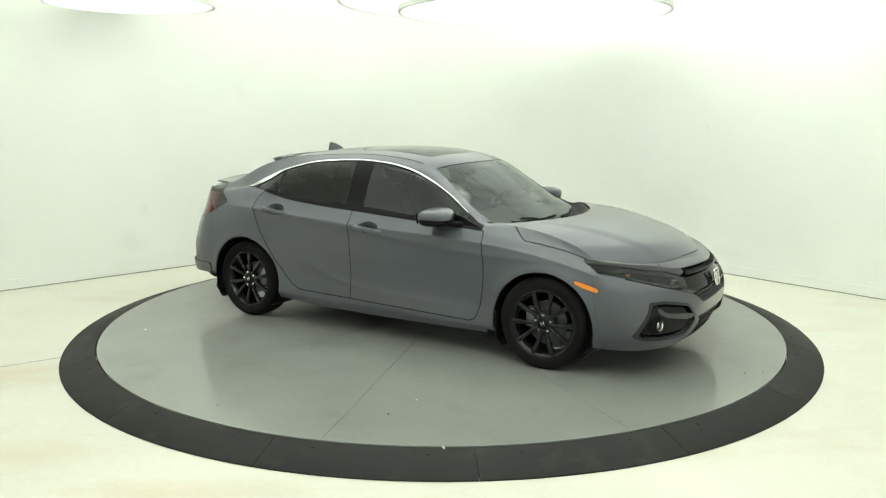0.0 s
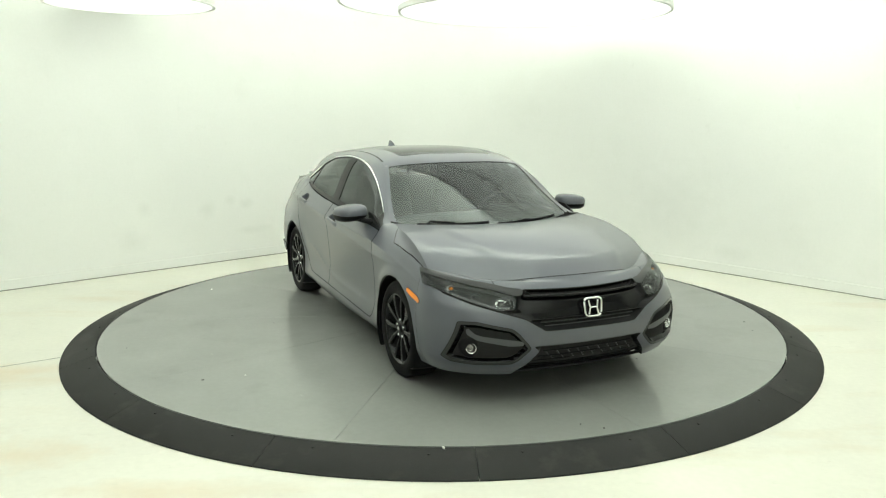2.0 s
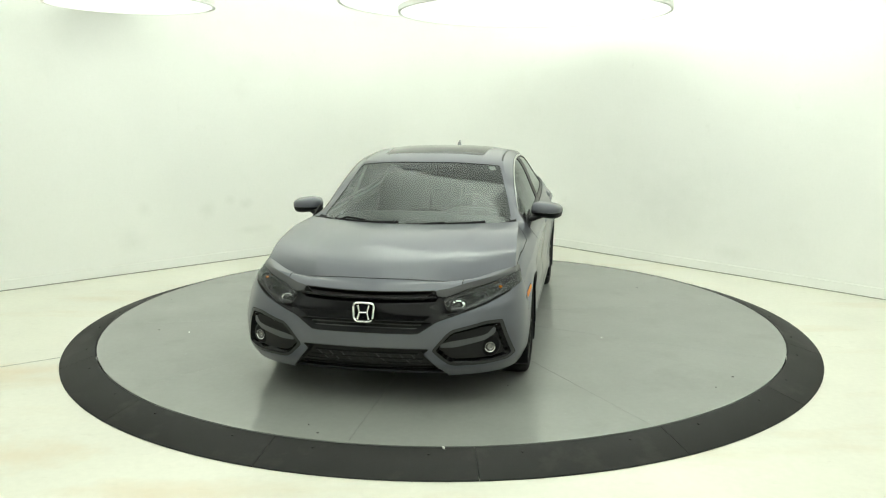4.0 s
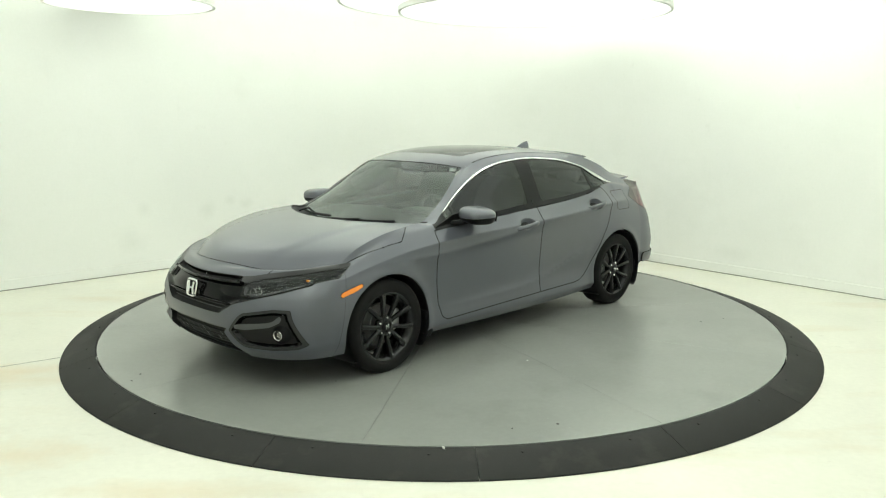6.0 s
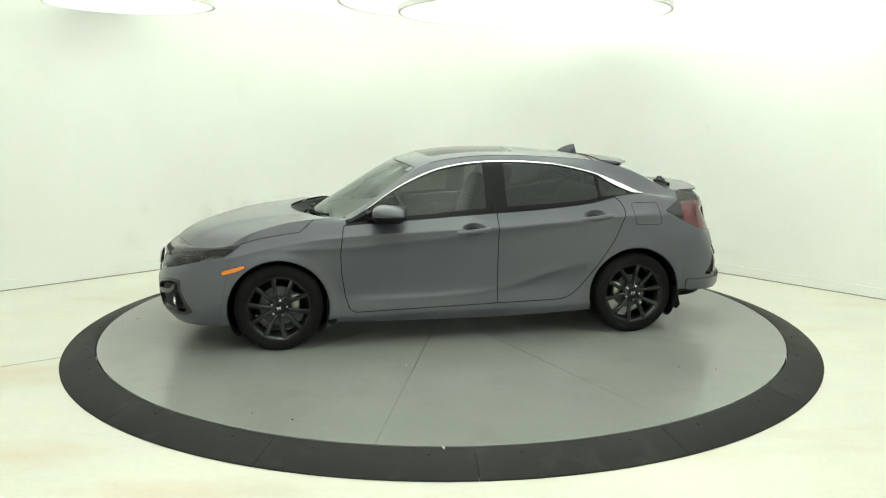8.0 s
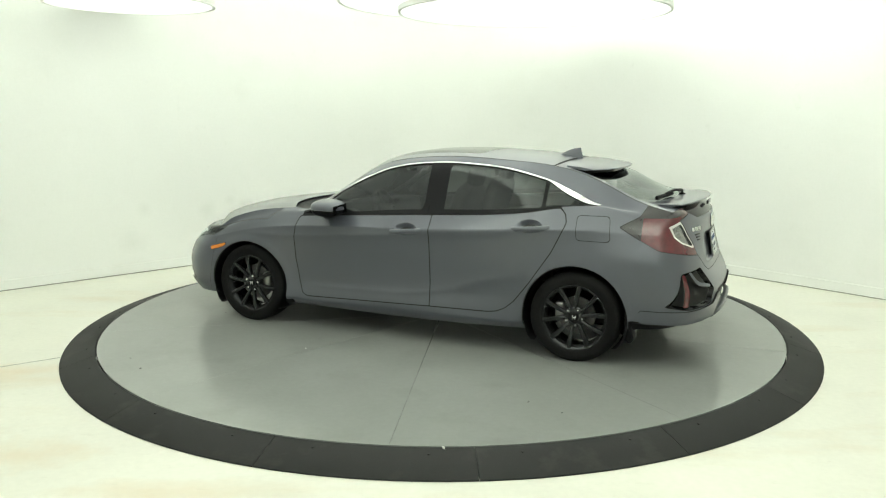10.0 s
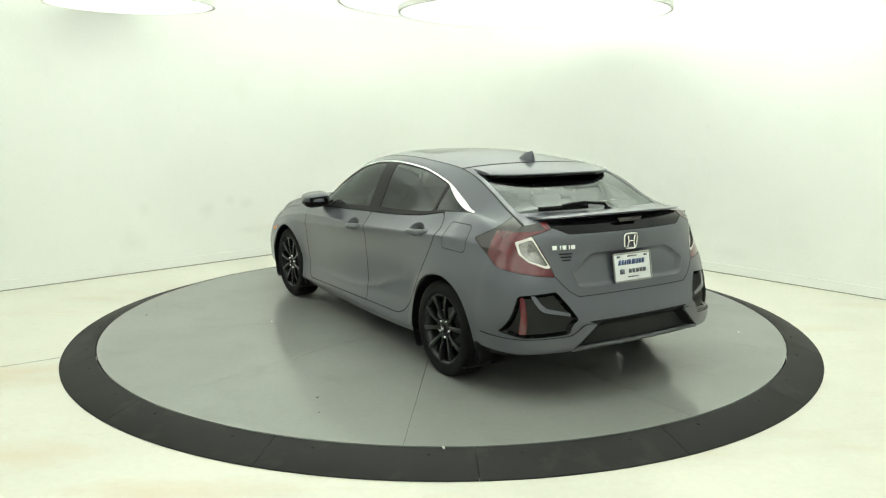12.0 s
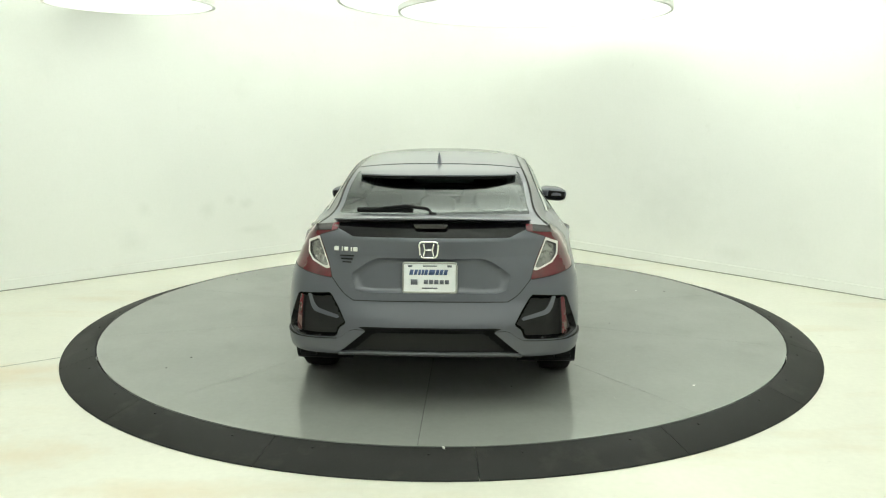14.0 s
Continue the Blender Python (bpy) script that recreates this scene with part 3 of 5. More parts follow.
def poly_field(a, b, outline, r=0.0):
    """Signed distance of points (a, b) to a closed outline, negative inside."""
    pts = np.array(outline, float)
    d = np.full(len(a), 1e9)
    inside = np.zeros(len(a), bool)
    for i in range(len(pts)):
        x0, y0 = pts[i]
        x1, y1 = pts[(i + 1) % len(pts)]
        ex, ey = x1 - x0, y1 - y0
        t = np.clip(((a - x0) * ex + (b - y0) * ey) / (ex * ex + ey * ey + 1e-12), 0, 1)
        d = np.minimum(d, np.hypot(a - x0 - t * ex, b - y0 - t * ey))
        if y0 != y1:
            inside ^= ((y0 > b) != (y1 > b)) & (a < ex * (b - y0) / ey + x0)
    return np.where(inside, -d, d) - r


def rounded(outline, steps=4, amount=0.3):
    """Cut the corners of an outline softly."""
    pts = [Vector((*p, 0)) for p in outline]
    out = []
    n = len(pts)
    for i in range(n):
        p, a, b = pts[i], pts[i - 1], pts[(i + 1) % n]
        la, lb = (a - p), (b - p)
        k = min(la.length, lb.length) * amount
        s, e = p + la.normalized() * k, p + lb.normalized() * k
        for j in range(steps + 1):
            t = j / steps
            q = s * (1 - t) ** 2 + p * 2 * t * (1 - t) + e * t * t
            out.append((q.x, q.y))
    return out


def xz(outline, r=0.0, soft=0.0):
    o = rounded(outline, 4, soft) if soft else outline
    return lambda s: poly_field(s.p[:, 0], s.p[:, 2], o, r)


def yz(outline, r=0.0, front=True, soft=0.0):
    o = rounded(outline, 4, soft) if soft else outline
    sign = -1 if front else 1
    return lambda s: np.maximum(poly_field(s.p[:, 1], s.p[:, 2], o, r), sign * s.p[:, 0] + 1.2)


def skin(name, sh, material, parent, label="", depth=0.0, rim=0.0, mirror=False, field=None, soft=0.03, lift=0.0):
    """A sheet as a part. depth: sinks it inwards away from its edge (by field); rim: turns its edges in by that much."""
    P, N = sh.p.copy(), sh.n
    if field is not None and depth:
        f = np.clip(-field(sh) / soft, 0, 1)
        P -= N * (depth * (f * f * (3 - 2 * f)))[:, None]
    if lift:
        P += N * lift
    verts, faces = P.tolist(), list(sh.f)
    norms = N.tolist()
    if rim:
        count = {}
        for fc in faces:
            for k in range(len(fc)):
                a, b = fc[k], fc[(k + 1) % len(fc)]
                count[(a, b)] = count.get((a, b), 0) + 1
        edge = [e for e in count if (e[1], e[0]) not in count]
        low = {}
        for e in edge:
            for i in e:
                if i not in low:
                    low[i] = len(verts)
                    verts.append((P[i] - N[i] * rim).tolist())
                    norms.append(N[i].tolist())
        skin_faces = len(faces)
        faces += [(b, a, low[a], low[b]) for a, b in edge]
    if mirror:
        verts = [(x, -y, z) for x, y, z in verts]
        norms = [(x, -y, z) for x, y, z in norms]
        faces = [fc[::-1] for fc in faces]
    me = bpy.data.meshes.new(name)
    me.from_pydata(verts, [], faces)
    me.materials.append(material)
    # edge faces are black: the shade inside the shut-lines put into colour
    if rim:
        me.materials.append(GAP)
        me.polygons.foreach_set("material_index", [0 if i < skin_faces else 1 for i in range(len(me.polygons))])
    me.polygons.foreach_set("use_smooth", [True] * len(me.polygons))
    if field is None:
        me.normals_split_custom_set_from_vertices(norms)
    ob = new(name, me)
    ob.parent = parent
    return tagged(ob, label)


def both(name, sh, material, parent, label="", **k):
    return [skin(name, sh, material, parent, label, mirror=m, **k) for m in (False, True)]


def merge(*sheets):
    sheets = [s for s in sheets if len(s.p)]
    off, fs = 0, []
    for s in sheets:
        fs += [tuple(i + off for i in f) for f in s.f]
        off += len(s.p)
    return Sheet(np.vstack([s.p for s in sheets]), np.vstack([s.n for s in sheets]), np.vstack([s.q for s in sheets]), fs)


def mirrored(sh):
    return Sheet(sh.p * [1, -1, 1], sh.n * [1, -1, 1], sh.q, [f[::-1] for f in sh.f])


def handle_bm(hx, hz0, side):
    """A pull handle that stands off the door and bends in at both ends."""
    pts = []
    for i in range(13):
        t = i / 12 * 2 - 1
        pts.append((hx - t * 0.14, side * (0.908 - 0.022 * abs(t) ** 5 - (0.006 if hx > -0.5 else 0.018)), hz0 - 0.004 + t * 0.013))
    bm = sweep_bm(pts, 0.013, 12, 1.45)
    return bm


def arch_field(s):
    a = np.hypot(s.p[:, 0] - 1.35, (s.p[:, 2] - WHEEL_Z) * 1.02) - ARCH
    b = np.hypot(s.p[:, 0] + 1.35, (s.p[:, 2] - WHEEL_Z) * 1.0) - ARCH - 0.004
    return np.minimum(a, b)


SURF = {}
HEAD_SIDE = [(1.60, 0.80), (1.61, 0.757), (1.73, 0.684), (1.87, 0.653), (2.04, 0.605), (2.15, 0.565), (2.3, 0.50), (2.3, 0.85), (1.60, 0.85)]
HOOD_SIDE = [(1.06, 1.1), (1.075, 0.945), (1.19, 0.853), (1.30, 0.842), (1.47, 0.814), (1.62, 0.772), (1.66, 0.745), (2.0, 0.66), (2.3, 0.66), (2.3, 1.1)]


def on_skin(key, **want):
    """Place and outward normal of the skin near given coordinates, e.g. on_skin("side", y=0.5, z=0.6, x=2)."""
    p, n = SURF[key]
    s = -1 if want.get("y", 1) < 0 and key == "side" else 1
    w = np.array([want.get(k, 0.0) for k in "xyz"]) * [1, s, 1]
    free = want.get("free", "")
    use = np.array([0.15 if k == free else (1.0 if k in want else 0.0) for k in "xyz"])
    d = (((p - w) * use) ** 2).sum(1)
    i = np.argsort(d)[:14]
    k = 1 / (d[i] + 1e-5)
    dep = "xyz".index(free) if free else 2
    known = [a for a in range(3) if a != dep]
    A = np.column_stack([np.ones(len(i)), p[i][:, known]])
    fit = np.linalg.lstsq(A, p[i][:, dep], rcond=None)[0]
    q = w.copy()
    q[dep] = fit[0] + fit[1] * w[known[0]] + fit[2] * w[known[1]]
    q = q * [1, s, 1]
    m = (n[i] * k[:, None]).sum(0) * [1, s, 1]
    return Vector(q), Vector(m).normalized()


def front_at(y, z, out=0.0):
    q, n = on_skin("side", x=2.2, y=y, z=z, free="x")
    return q + n * out


def rear_at(y, z, out=0.0):
    q, n = on_skin("side", x=-2.2, y=y, z=z, free="x")
    return q + n * out


def top_at(x, y, out=0.0):
    q, n = on_skin("top", x=x, y=y)
    return q + n * out


def facing(q, n):
    """A frame at q whose y axis points along n."""
    s = n.cross(Vector((0, 0, 1))).normalized()
    u = s.cross(n)
    return Matrix(((s.x, n.x, u.x, q.x), (s.y, n.y, u.y, q.y), (s.z, n.z, u.z, q.z), (0, 0, 0, 1)))


def build_body(car):
    tg, tq = top_grid()
    sg, sq = side_grid()
    top = sheet_of(tg, tq, True)
    side = sheet_of(sg, sq, False)
    if side.n[len(side.n) // 2][1] < 0:
        side = sheet_of(sg, sq, True)
    if top.n[len(top.n) // 2][2] < 0:
        top = sheet_of(tg, tq, False)

    top_all = top
    # upper skin
    def band(s0, s1, w=1.1):
        return lambda s: np.maximum(np.maximum(s0 - s.q[:, 0], s.q[:, 0] - s1) * 0.1, (np.abs(s.q[:, 1]) - w) * 0.5)
    hood, top = split(top, band(-1, 5.0), 0.004)
    glass, top = split(top, band(6.06, 7.93, 0.955), 0.0)
    cowl, top = split(top, band(-1, 6.06), 0.0)
    skin("cowl", cowl, BLACK, car, "black plastic wiper cowl", lift=-0.012)
    skin("windscreen", glass, GLASS_F, car, "clear laminated windscreen", lift=-0.004).visible_shadow = False
    sun, top = split(top, lambda s: poly_field(s.p[:, 0], s.p[:, 1], rounded([(0.18, -0.40), (0.22, 0), (0.18, 0.40), (-0.50, 0.42), (-0.50, -0.42)], 4, 0.12)), 0.006)
    skin("sunroof", sun, GLOSS, car, "dark glass sunroof panel", rim=0.012)
    rear, top = split(top, band(11.75, 99), 0.005)
    rglass, rear = split(rear, band(12.05, 13.9, 0.93), 0.0)
    rear, strip = split(rear, band(-1, 99, 0.978), 0.0)
    # black strip puts the shade of the tailgate shut-line into colour
    for sgn in (1, -1):
        skin("hatch_gap_strip", keep(strip, -sgn * strip.q[:, 1]), GAP, car, "black strip for the shaded gap at the tailgate edge", lift=-0.002)
    skin("rear_window", rglass, GLASS_R, car, "tinted rear window", lift=-0.003)
    roof, top = split(top, band(8.0, 99, 0.975), 0.0)
    skin("roof", roof, PAINT, car, rim=0.012)
    ditch, top = split(top, band(8.3, 99), 0.0)
    for sgn in (1, -1):
        skin("roof_moulding", keep(ditch, -sgn * ditch.q[:, 1]), BLACK, car, "black roof moulding", lift=-0.003)
    skin("windscreen_frame", top, PAINT, car, rim=0.015)
    hatch_top = rear

    for key, sh in (("side", side), ("top", top_all)):
        SURF[key] = (sh.p, sh.n)
    build_liner(car, side, top_all)
    # wheel openings
    side = keep(side, -arch_field(side))
    # side windows with their surround
    dlo, side = split(side, lambda s: np.maximum(np.maximum(5.0 - s.q[:, 1], s.q[:, 1] - 6.035) * 0.05,
                                                 np.maximum(s.p[:, 0] - 0.86, -1.47 - s.p[:, 0])), 0.0)
    chrome, dlo = split(dlo, lambda s: np.where(s.p[:, 0] > -1.10, (5.972 - s.q[:, 1]) * 0.1, (5.972 - 0.5 * np.clip(-1.10 - s.p[:, 0], 0, 0.4) / 0.34 - s.q[:, 1]) * 0.1) + np.where(s.p[:, 0] > 0.70, 1.0, 0.0) * (s.p[:, 0] - 0.70), 0.0)
    both("window_trim", chrome, CHROME, car, "bright chrome window trim", rim=0.012, lift=0.004)

    def pane(x0, x1):
        return lambda s: np.maximum(np.maximum(x0 - s.p[:, 0], s.p[:, 0] - x1), np.maximum(5.09 - s.q[:, 1], s.q[:, 1] - 5.95) * 0.12)
    frames = dlo
    for nm, x0, x1 in (("front_window", -0.185, 0.71), ("rear_side_window", -1.075, -0.345), ("quarter_window", -1.33, -1.10)):
        g, frames = split(frames, pane(x0, x1), 0.0)
        both(nm, g, GLASS_S, car, "dark tinted side window", lift=-0.004)
    both("window_surround", frames, SATIN, car, "gloss black window surround", rim=0.01)

    # lamps and front openings
    marker, side = split(side, xz([(1.745, 0.565), (1.735, 0.598), (1.57, 0.640), (1.572, 0.618), (1.64, 0.590)]), 0.003)
    both("side_marker", marker, AMBER, car, "amber side marker light", rim=0.008, lift=0.003)
    brow = lambda s: np.maximum(yz([(0.90, 0.81), (0.835, 0.772), (0.69, 0.740), (0.55, 0.718), (0.45, 0.696), (0.385, 0.692), (0.40, 0.668), (0.444, 0.656), (0.517, 0.681), (0.69, 0.714), (0.83, 0.745), (0.90, 0.755)])(s), xz(HEAD_SIDE)(s))
    br, side = split(side, brow, 0.0)
    both("headlight_brow", br, STRIP, car, "dark gray strip over the headlight", rim=0.006, lift=0.002)
    head = yz([(0.90, 0.755), (0.83, 0.745), (0.69, 0.714), (0.55, 0.687), (0.440, 0.654), (0.466, 0.592), (0.548, 0.585), (0.614, 0.602), (0.684, 0.627), (0.76, 0.654), (0.84, 0.685), (0.90, 0.70)], front=True)
    head2 = lambda s: np.maximum(head(s), xz(HEAD_SIDE)(s))
    lamp, side = split(side, head2, 0.003)
    both("headlight", lamp, GLASS_L, car, "clear headlight lens", lift=0.001)
    both("headlight_bowl", lamp, HOUSING, car, "dark gray headlight housing", depth=0.055, field=head2, soft=0.02, lift=-0.008)
    hs = lambda s: np.maximum(xz(HOOD_SIDE)(s), 0.53 - s.p[:, 1])
    hood_side, side = split(side, hs, 0.005)
    skin("hood", merge(hood, hood_side, mirrored(hood_side)), PAINT, car)
    tail = lambda s: np.minimum(np.maximum(yz([(0.568, 0.745), (0.593, 0.839), (0.625, 0.915), (0.660, 0.992), (0.545, 1.030), (0.545, 1.09), (0.60, 1.12), (0.86, 1.12), (0.90, 0.70)], front=False)(s),
                                xz([(-1.622, 0.946), (-1.748, 1.016), (-1.80, 1.12), (-2.3, 1.12), (-2.3, 0.70), (-2.1, 0.760), (-2.0, 0.785), (-1.888, 0.806), (-1.767, 0.866)])(s)), 9)
    tl, side = split(side, tail, 0.004)
    smoke, tl = split(tl, lambda s: np.maximum(np.minimum(-1.77 - s.p[:, 0], 1.0 + 0.12 * (0.75 - s.p[:, 1]) - s.p[:, 2] + 0.005), 0.585 - s.p[:, 1]), 0.0)
    both("smoked_lens", smoke, SMOKE, car, "smoked gray upper lamp lens", rim=0.01)
    clear, red = split(tl, yz([(0.738, 0.955), (0.661, 0.988), (0.586, 0.808), (0.615, 0.808), (0.702, 0.844), (0.735, 0.885)], front=False), 0.0)
    slot, clear = split(clear, yz([(0.727, 0.944), (0.664, 0.972), (0.597, 0.822), (0.620, 0.821), (0.695, 0.853), (0.725, 0.889)], front=False), 0.0)
    both("lamp_reflector", slot, CLEARLENS, car, "silver lamp reflector", depth=0.012, field=lambda s: np.full(len(s.p), -0.1))
    both("tail_light", red, REDLENS, car, "red tail light lens", rim=0.01)
    both("reversing_light", clear, WHITE, car, "pale reversing light lens", rim=0.01)

    half = [(0.385, 0.690), (0.45, 0.66), (0.475, 0.60), (0.548, 0.590), (0.69, 0.630), (0.80, 0.672), (0.80, 0.660), (0.684, 0.614), (0.548, 0.575), (0.418, 0.536), (0.355, 0.496), (0.307, 0.466)]
    grille = yz([(-y, z) for y, z in half[::-1]] + half)
    gr, side = split(side, grille, 0.003)
    slot_f = yz([(-0.395, 0.700), (0.395, 0.700), (0.355, 0.669), (0.29, 0.663), (-0.29, 0.663), (-0.355, 0.669)])
    slot_g, gr = split(gr, slot_f, 0.0)
    low_f = yz([(-0.40, 0.530), (-0.29, 0.536), (0.29, 0.536), (0.40, 0.530), (0.40, 0.40), (-0.40, 0.40)])
    mesh_g, gr = split(gr, low_f, 0.0)
    skin("grille", merge(gr, mirrored(gr)), GLOSS, car, "gloss black front grille panel", depth=0.022, field=grille, soft=0.03)
    skin("grille_slot", merge(slot_g, mirrored(slot_g)), GAP, car, "deep black slot above the grille", depth=0.06, field=slot_f, soft=0.012)
    skin("grille_mesh", merge(mesh_g, mirrored(mesh_g)), BLACK, car, "matt black lower grille mesh", depth=0.03, field=grille, soft=0.03)
    lowg = yz([(-0.385, 0.380), (0.385, 0.380), (0.340, 0.350), (0.40, 0.282), (0.468, 0.205), (0.46, 0.12), (-0.46, 0.12), (-0.468, 0.205), (-0.40, 0.282), (-0.340, 0.350)])
    lg, side = split(side, lowg, 0.0)
    lg = merge(lg, mirrored(lg))
    skin("lower_grille", lg, BLACK, car, "black honeycomb lower grille", depth=0.06, field=lowg)
    fog = lambda s: np.maximum(yz([(0.768, 0.522), (0.681, 0.524), (0.499, 0.487), (0.467, 0.461), (0.388, 0.367), (0.46, 0.297), (0.503, 0.274), (0.686, 0.272), (0.800, 0.281), (0.838, 0.305), (0.795, 0.44)], soft=0.12)(s), 1.84 - s.p[:, 0])
    fg, side = split(side, fog, 0.003)
    inner_f = lambda s: fog(s) + 0.016
    fin_, frame_ = split(fg, inner_f, 0.0)
    both("fog_frame", frame_, STRIP, car, "dark gray rim of the fog lamp pocket", rim=0.03)
    fblade, fg2 = split(fin_, yz([(0.743, 0.506), (0.695, 0.456), (0.668, 0.446), (0.484, 0.420), (0.436, 0.408), (0.436, 0.386), (0.516, 0.386), (0.681, 0.418), (0.733, 0.450)], soft=0.08), 0.0)
    both("fog_pocket", fg2, GLOSS, car, "black fog lamp pocket", depth=0.045, field=inner_f, soft=0.022)
    both("fog_blade", fblade, TRIM, car, "dark gray fog pocket blade", rim=0.045, lift=-0.002)
    lowb = lambda s: np.maximum(yz([(0.36, 0.484), (0.445, 0.486), (0.486, 0.453), (0.527, 0.428), (0.78, 0.408), (0.90, 0.412), (0.90, 0.328), (0.79, 0.324), (0.523, 0.346), (0.471, 0.385)], front=False, soft=0.05)(s), s.p[:, 0] + 1.78)
    lb, side = split(side, lowb, 0.0)
    both("lower_blade", lb, PAINT, car, "gray painted lower bumper blade", rim=0.02, lift=0.014)
    rlow = yz([(-0.42, 0.502), (0.42, 0.502), (0.36, 0.48), (0.471, 0.385), (0.523, 0.346), (0.90, 0.328), (0.90, 0.10), (-0.90, 0.10), (-0.90, 0.328), (-0.523, 0.346), (-0.471, 0.385), (-0.36, 0.48)], front=False)
    rlow2 = lambda s: np.maximum(rlow(s), s.p[:, 0] + 1.72)
    rl, side = split(side, rlow2, 0.0)
    rl = merge(rl, mirrored(rl))
    skin("diffuser", rl, BLACK, car, "black plastic rear diffuser and lip", depth=0.035, field=rlow2, soft=0.05)
    rp = lambda s: np.maximum(yz([(0.785, 0.656), (0.579, 0.676), (0.523, 0.596), (0.479, 0.517), (0.519, 0.489), (0.537, 0.437), (0.779, 0.415), (0.862, 0.44)], front=False, soft=0.08)(s), s.p[:, 0] + 1.86)
    rpk, side = split(side, rp, 0.003)
    rref, rpk2 = split(rpk, yz([(0.780, 0.646), (0.756, 0.650), (0.768, 0.434), (0.802, 0.434)], front=False, soft=0.1), 0.0)
    rbl, rpk2 = split(rpk2, yz([(0.725, 0.658), (0.700, 0.592), (0.674, 0.567), (0.520, 0.538), (0.521, 0.557), (0.655, 0.589), (0.678, 0.612), (0.702, 0.660)], front=False, soft=0.1), 0.0)
    both("rear_vent", rpk2, GLOSS, car, "gloss black rear bumper vent", depth=0.045, field=rp, soft=0.022)
    both("rear_reflector", rref, REDLENS, car, "red bumper reflector", rim=0.02, lift=-0.008)
    both("vent_blade", rbl, PAINT, car, "gray vent blade", rim=0.03, lift=-0.004)

    # hatch
    edge = [(0.56, 1.2), (0.56, 1.03), (0.678, 0.995), (0.64, 0.915), (0.605, 0.835), (0.574, 0.762), (0.529, 0.707), (0.494, 0.671), (0.442, 0.640)]
    hz = yz(edge + [(-y, z) for y, z in edge[::-1]], front=False)
    hl, side = split(side, hz, 0.005)
    dp, hl = split(hl, yz([(-0.56, 1.2), (0.56, 1.2), (0.55, 1.037), (0.497, 1.017), (0.45, 0.995), (-0.45, 0.995), (-0.497, 1.017), (-0.55, 1.037)], front=False, soft=0.05), 0.0)
    skin("deck_panel", merge(dp, mirrored(dp)), GLOSS, car, "gloss black panel under the deck spoiler", lift=-0.004)
    rec = yz([(-0.30, 0.880), (0.30, 0.880), (0.364, 0.853), (0.458, 0.787), (0.43, 0.70), (0.39, 0.686), (-0.39, 0.686), (-0.43, 0.70), (-0.458, 0.787), (-0.364, 0.853)], front=False, soft=0.08)
    rc, hl = split(hl, rec, 0.0)
    skin("plate_recess", merge(rc, mirrored(rc)), PAINT, car, depth=0.024, field=rec, soft=0.012)
    skin("tailgate", merge(hatch_top, hl, mirrored(hl)), PAINT, car, rim=0.012)
    # doors
    fd = xz([(0.865, 0.93), (0.885, 0.85), (0.905, 0.70), (0.90, 0.55), (0.875, 0.38), (0.845, 0.285), (0.80, 0.262), (-0.262, 0.285), (-0.262, 0.99)])
    low = lambda f: (lambda s: np.maximum(f(s), (s.q[:, 1] - 5.001) * 0.05))
    door, side = split(side, low(fd))
    hx, hz0 = (-0.075, 0.838)
    cup = lambda s: (np.hypot((s.p[:, 0] - hx) / 0.095, (s.p[:, 2] - hz0 - 0.012) / 0.045) - 1) * 0.045
    cp, door = split(door, cup, 0.0)
    doors = both("front_door", door, PAINT, car, rim=0.015)
    for d, mir in zip(doors, (False, True)):
        skin("handle_recess", cp, PAINT, d, depth=0.034, field=cup, soft=0.02, mirror=mir)
        sg_ = -1 if mir else 1
        part("door_handle", handle_bm(hx, hz0, sg_), PAINT, d)
    rd = xz([(-0.262, 0.99), (-0.262, 0.285), (-0.72, 0.293), (-0.79, 0.303), (-0.85, 0.330), (-0.915, 0.385), (-1.036, 0.539), (-1.181, 0.753), (-1.262, 0.925), (-1.270, 0.960), (-1.255, 1.01), (-1.17, 1.10)], soft=0.0)
    door, side = split(side, low(rd))
    hx, hz0 = (-1.02, 0.912)
    cup = lambda s: (np.hypot((s.p[:, 0] - hx) / 0.095, (s.p[:, 2] - hz0 - 0.012) / 0.045) - 1) * 0.045
    cp, door = split(door, cup, 0.0)
    doors = both("rear_door", door, PAINT, car, rim=0.015)
    for d, mir in zip(doors, (False, True)):
        skin("handle_recess", cp, PAINT, d, depth=0.034, field=cup, soft=0.02, mirror=mir)
        sg_ = -1 if mir else 1
        part("door_handle", handle_bm(hx, hz0, sg_), PAINT, d)
    fuel = xz([(-1.335, 1.01), (-1.555, 1.01), (-1.575, 0.845), (-1.35, 0.85)], soft=0.15)
    # bumpers
    fb, side = split(side, lambda s: np.maximum(1.70 - s.p[:, 0] + (0.58 - s.p[:, 2]) * 0.2, (s.q[:, 1] - 6.9) * 0.1), 0.0015)
    skin("front_bumper", merge(fb, mirrored(fb)), PAINT, car, rim=0.012)
    rb, side = split(side, lambda s: np.maximum(s.p[:, 0] + 1.68, s.p[:, 2] - 0.70 + (s.p[:, 0] + 1.68) * 0.1), 0.0)
    skin("rear_bumper", merge(rb, mirrored(rb)), PAINT, car, rim=0.012)
    skin("body_side", side, PAINT, car, rim=0.014, mirror=True)
    fl, side = split(side, fuel, 0.004)
    skin("fuel_door", fl, PAINT, car, rim=0.01)
    skin("body_side", side, PAINT, car, rim=0.014)


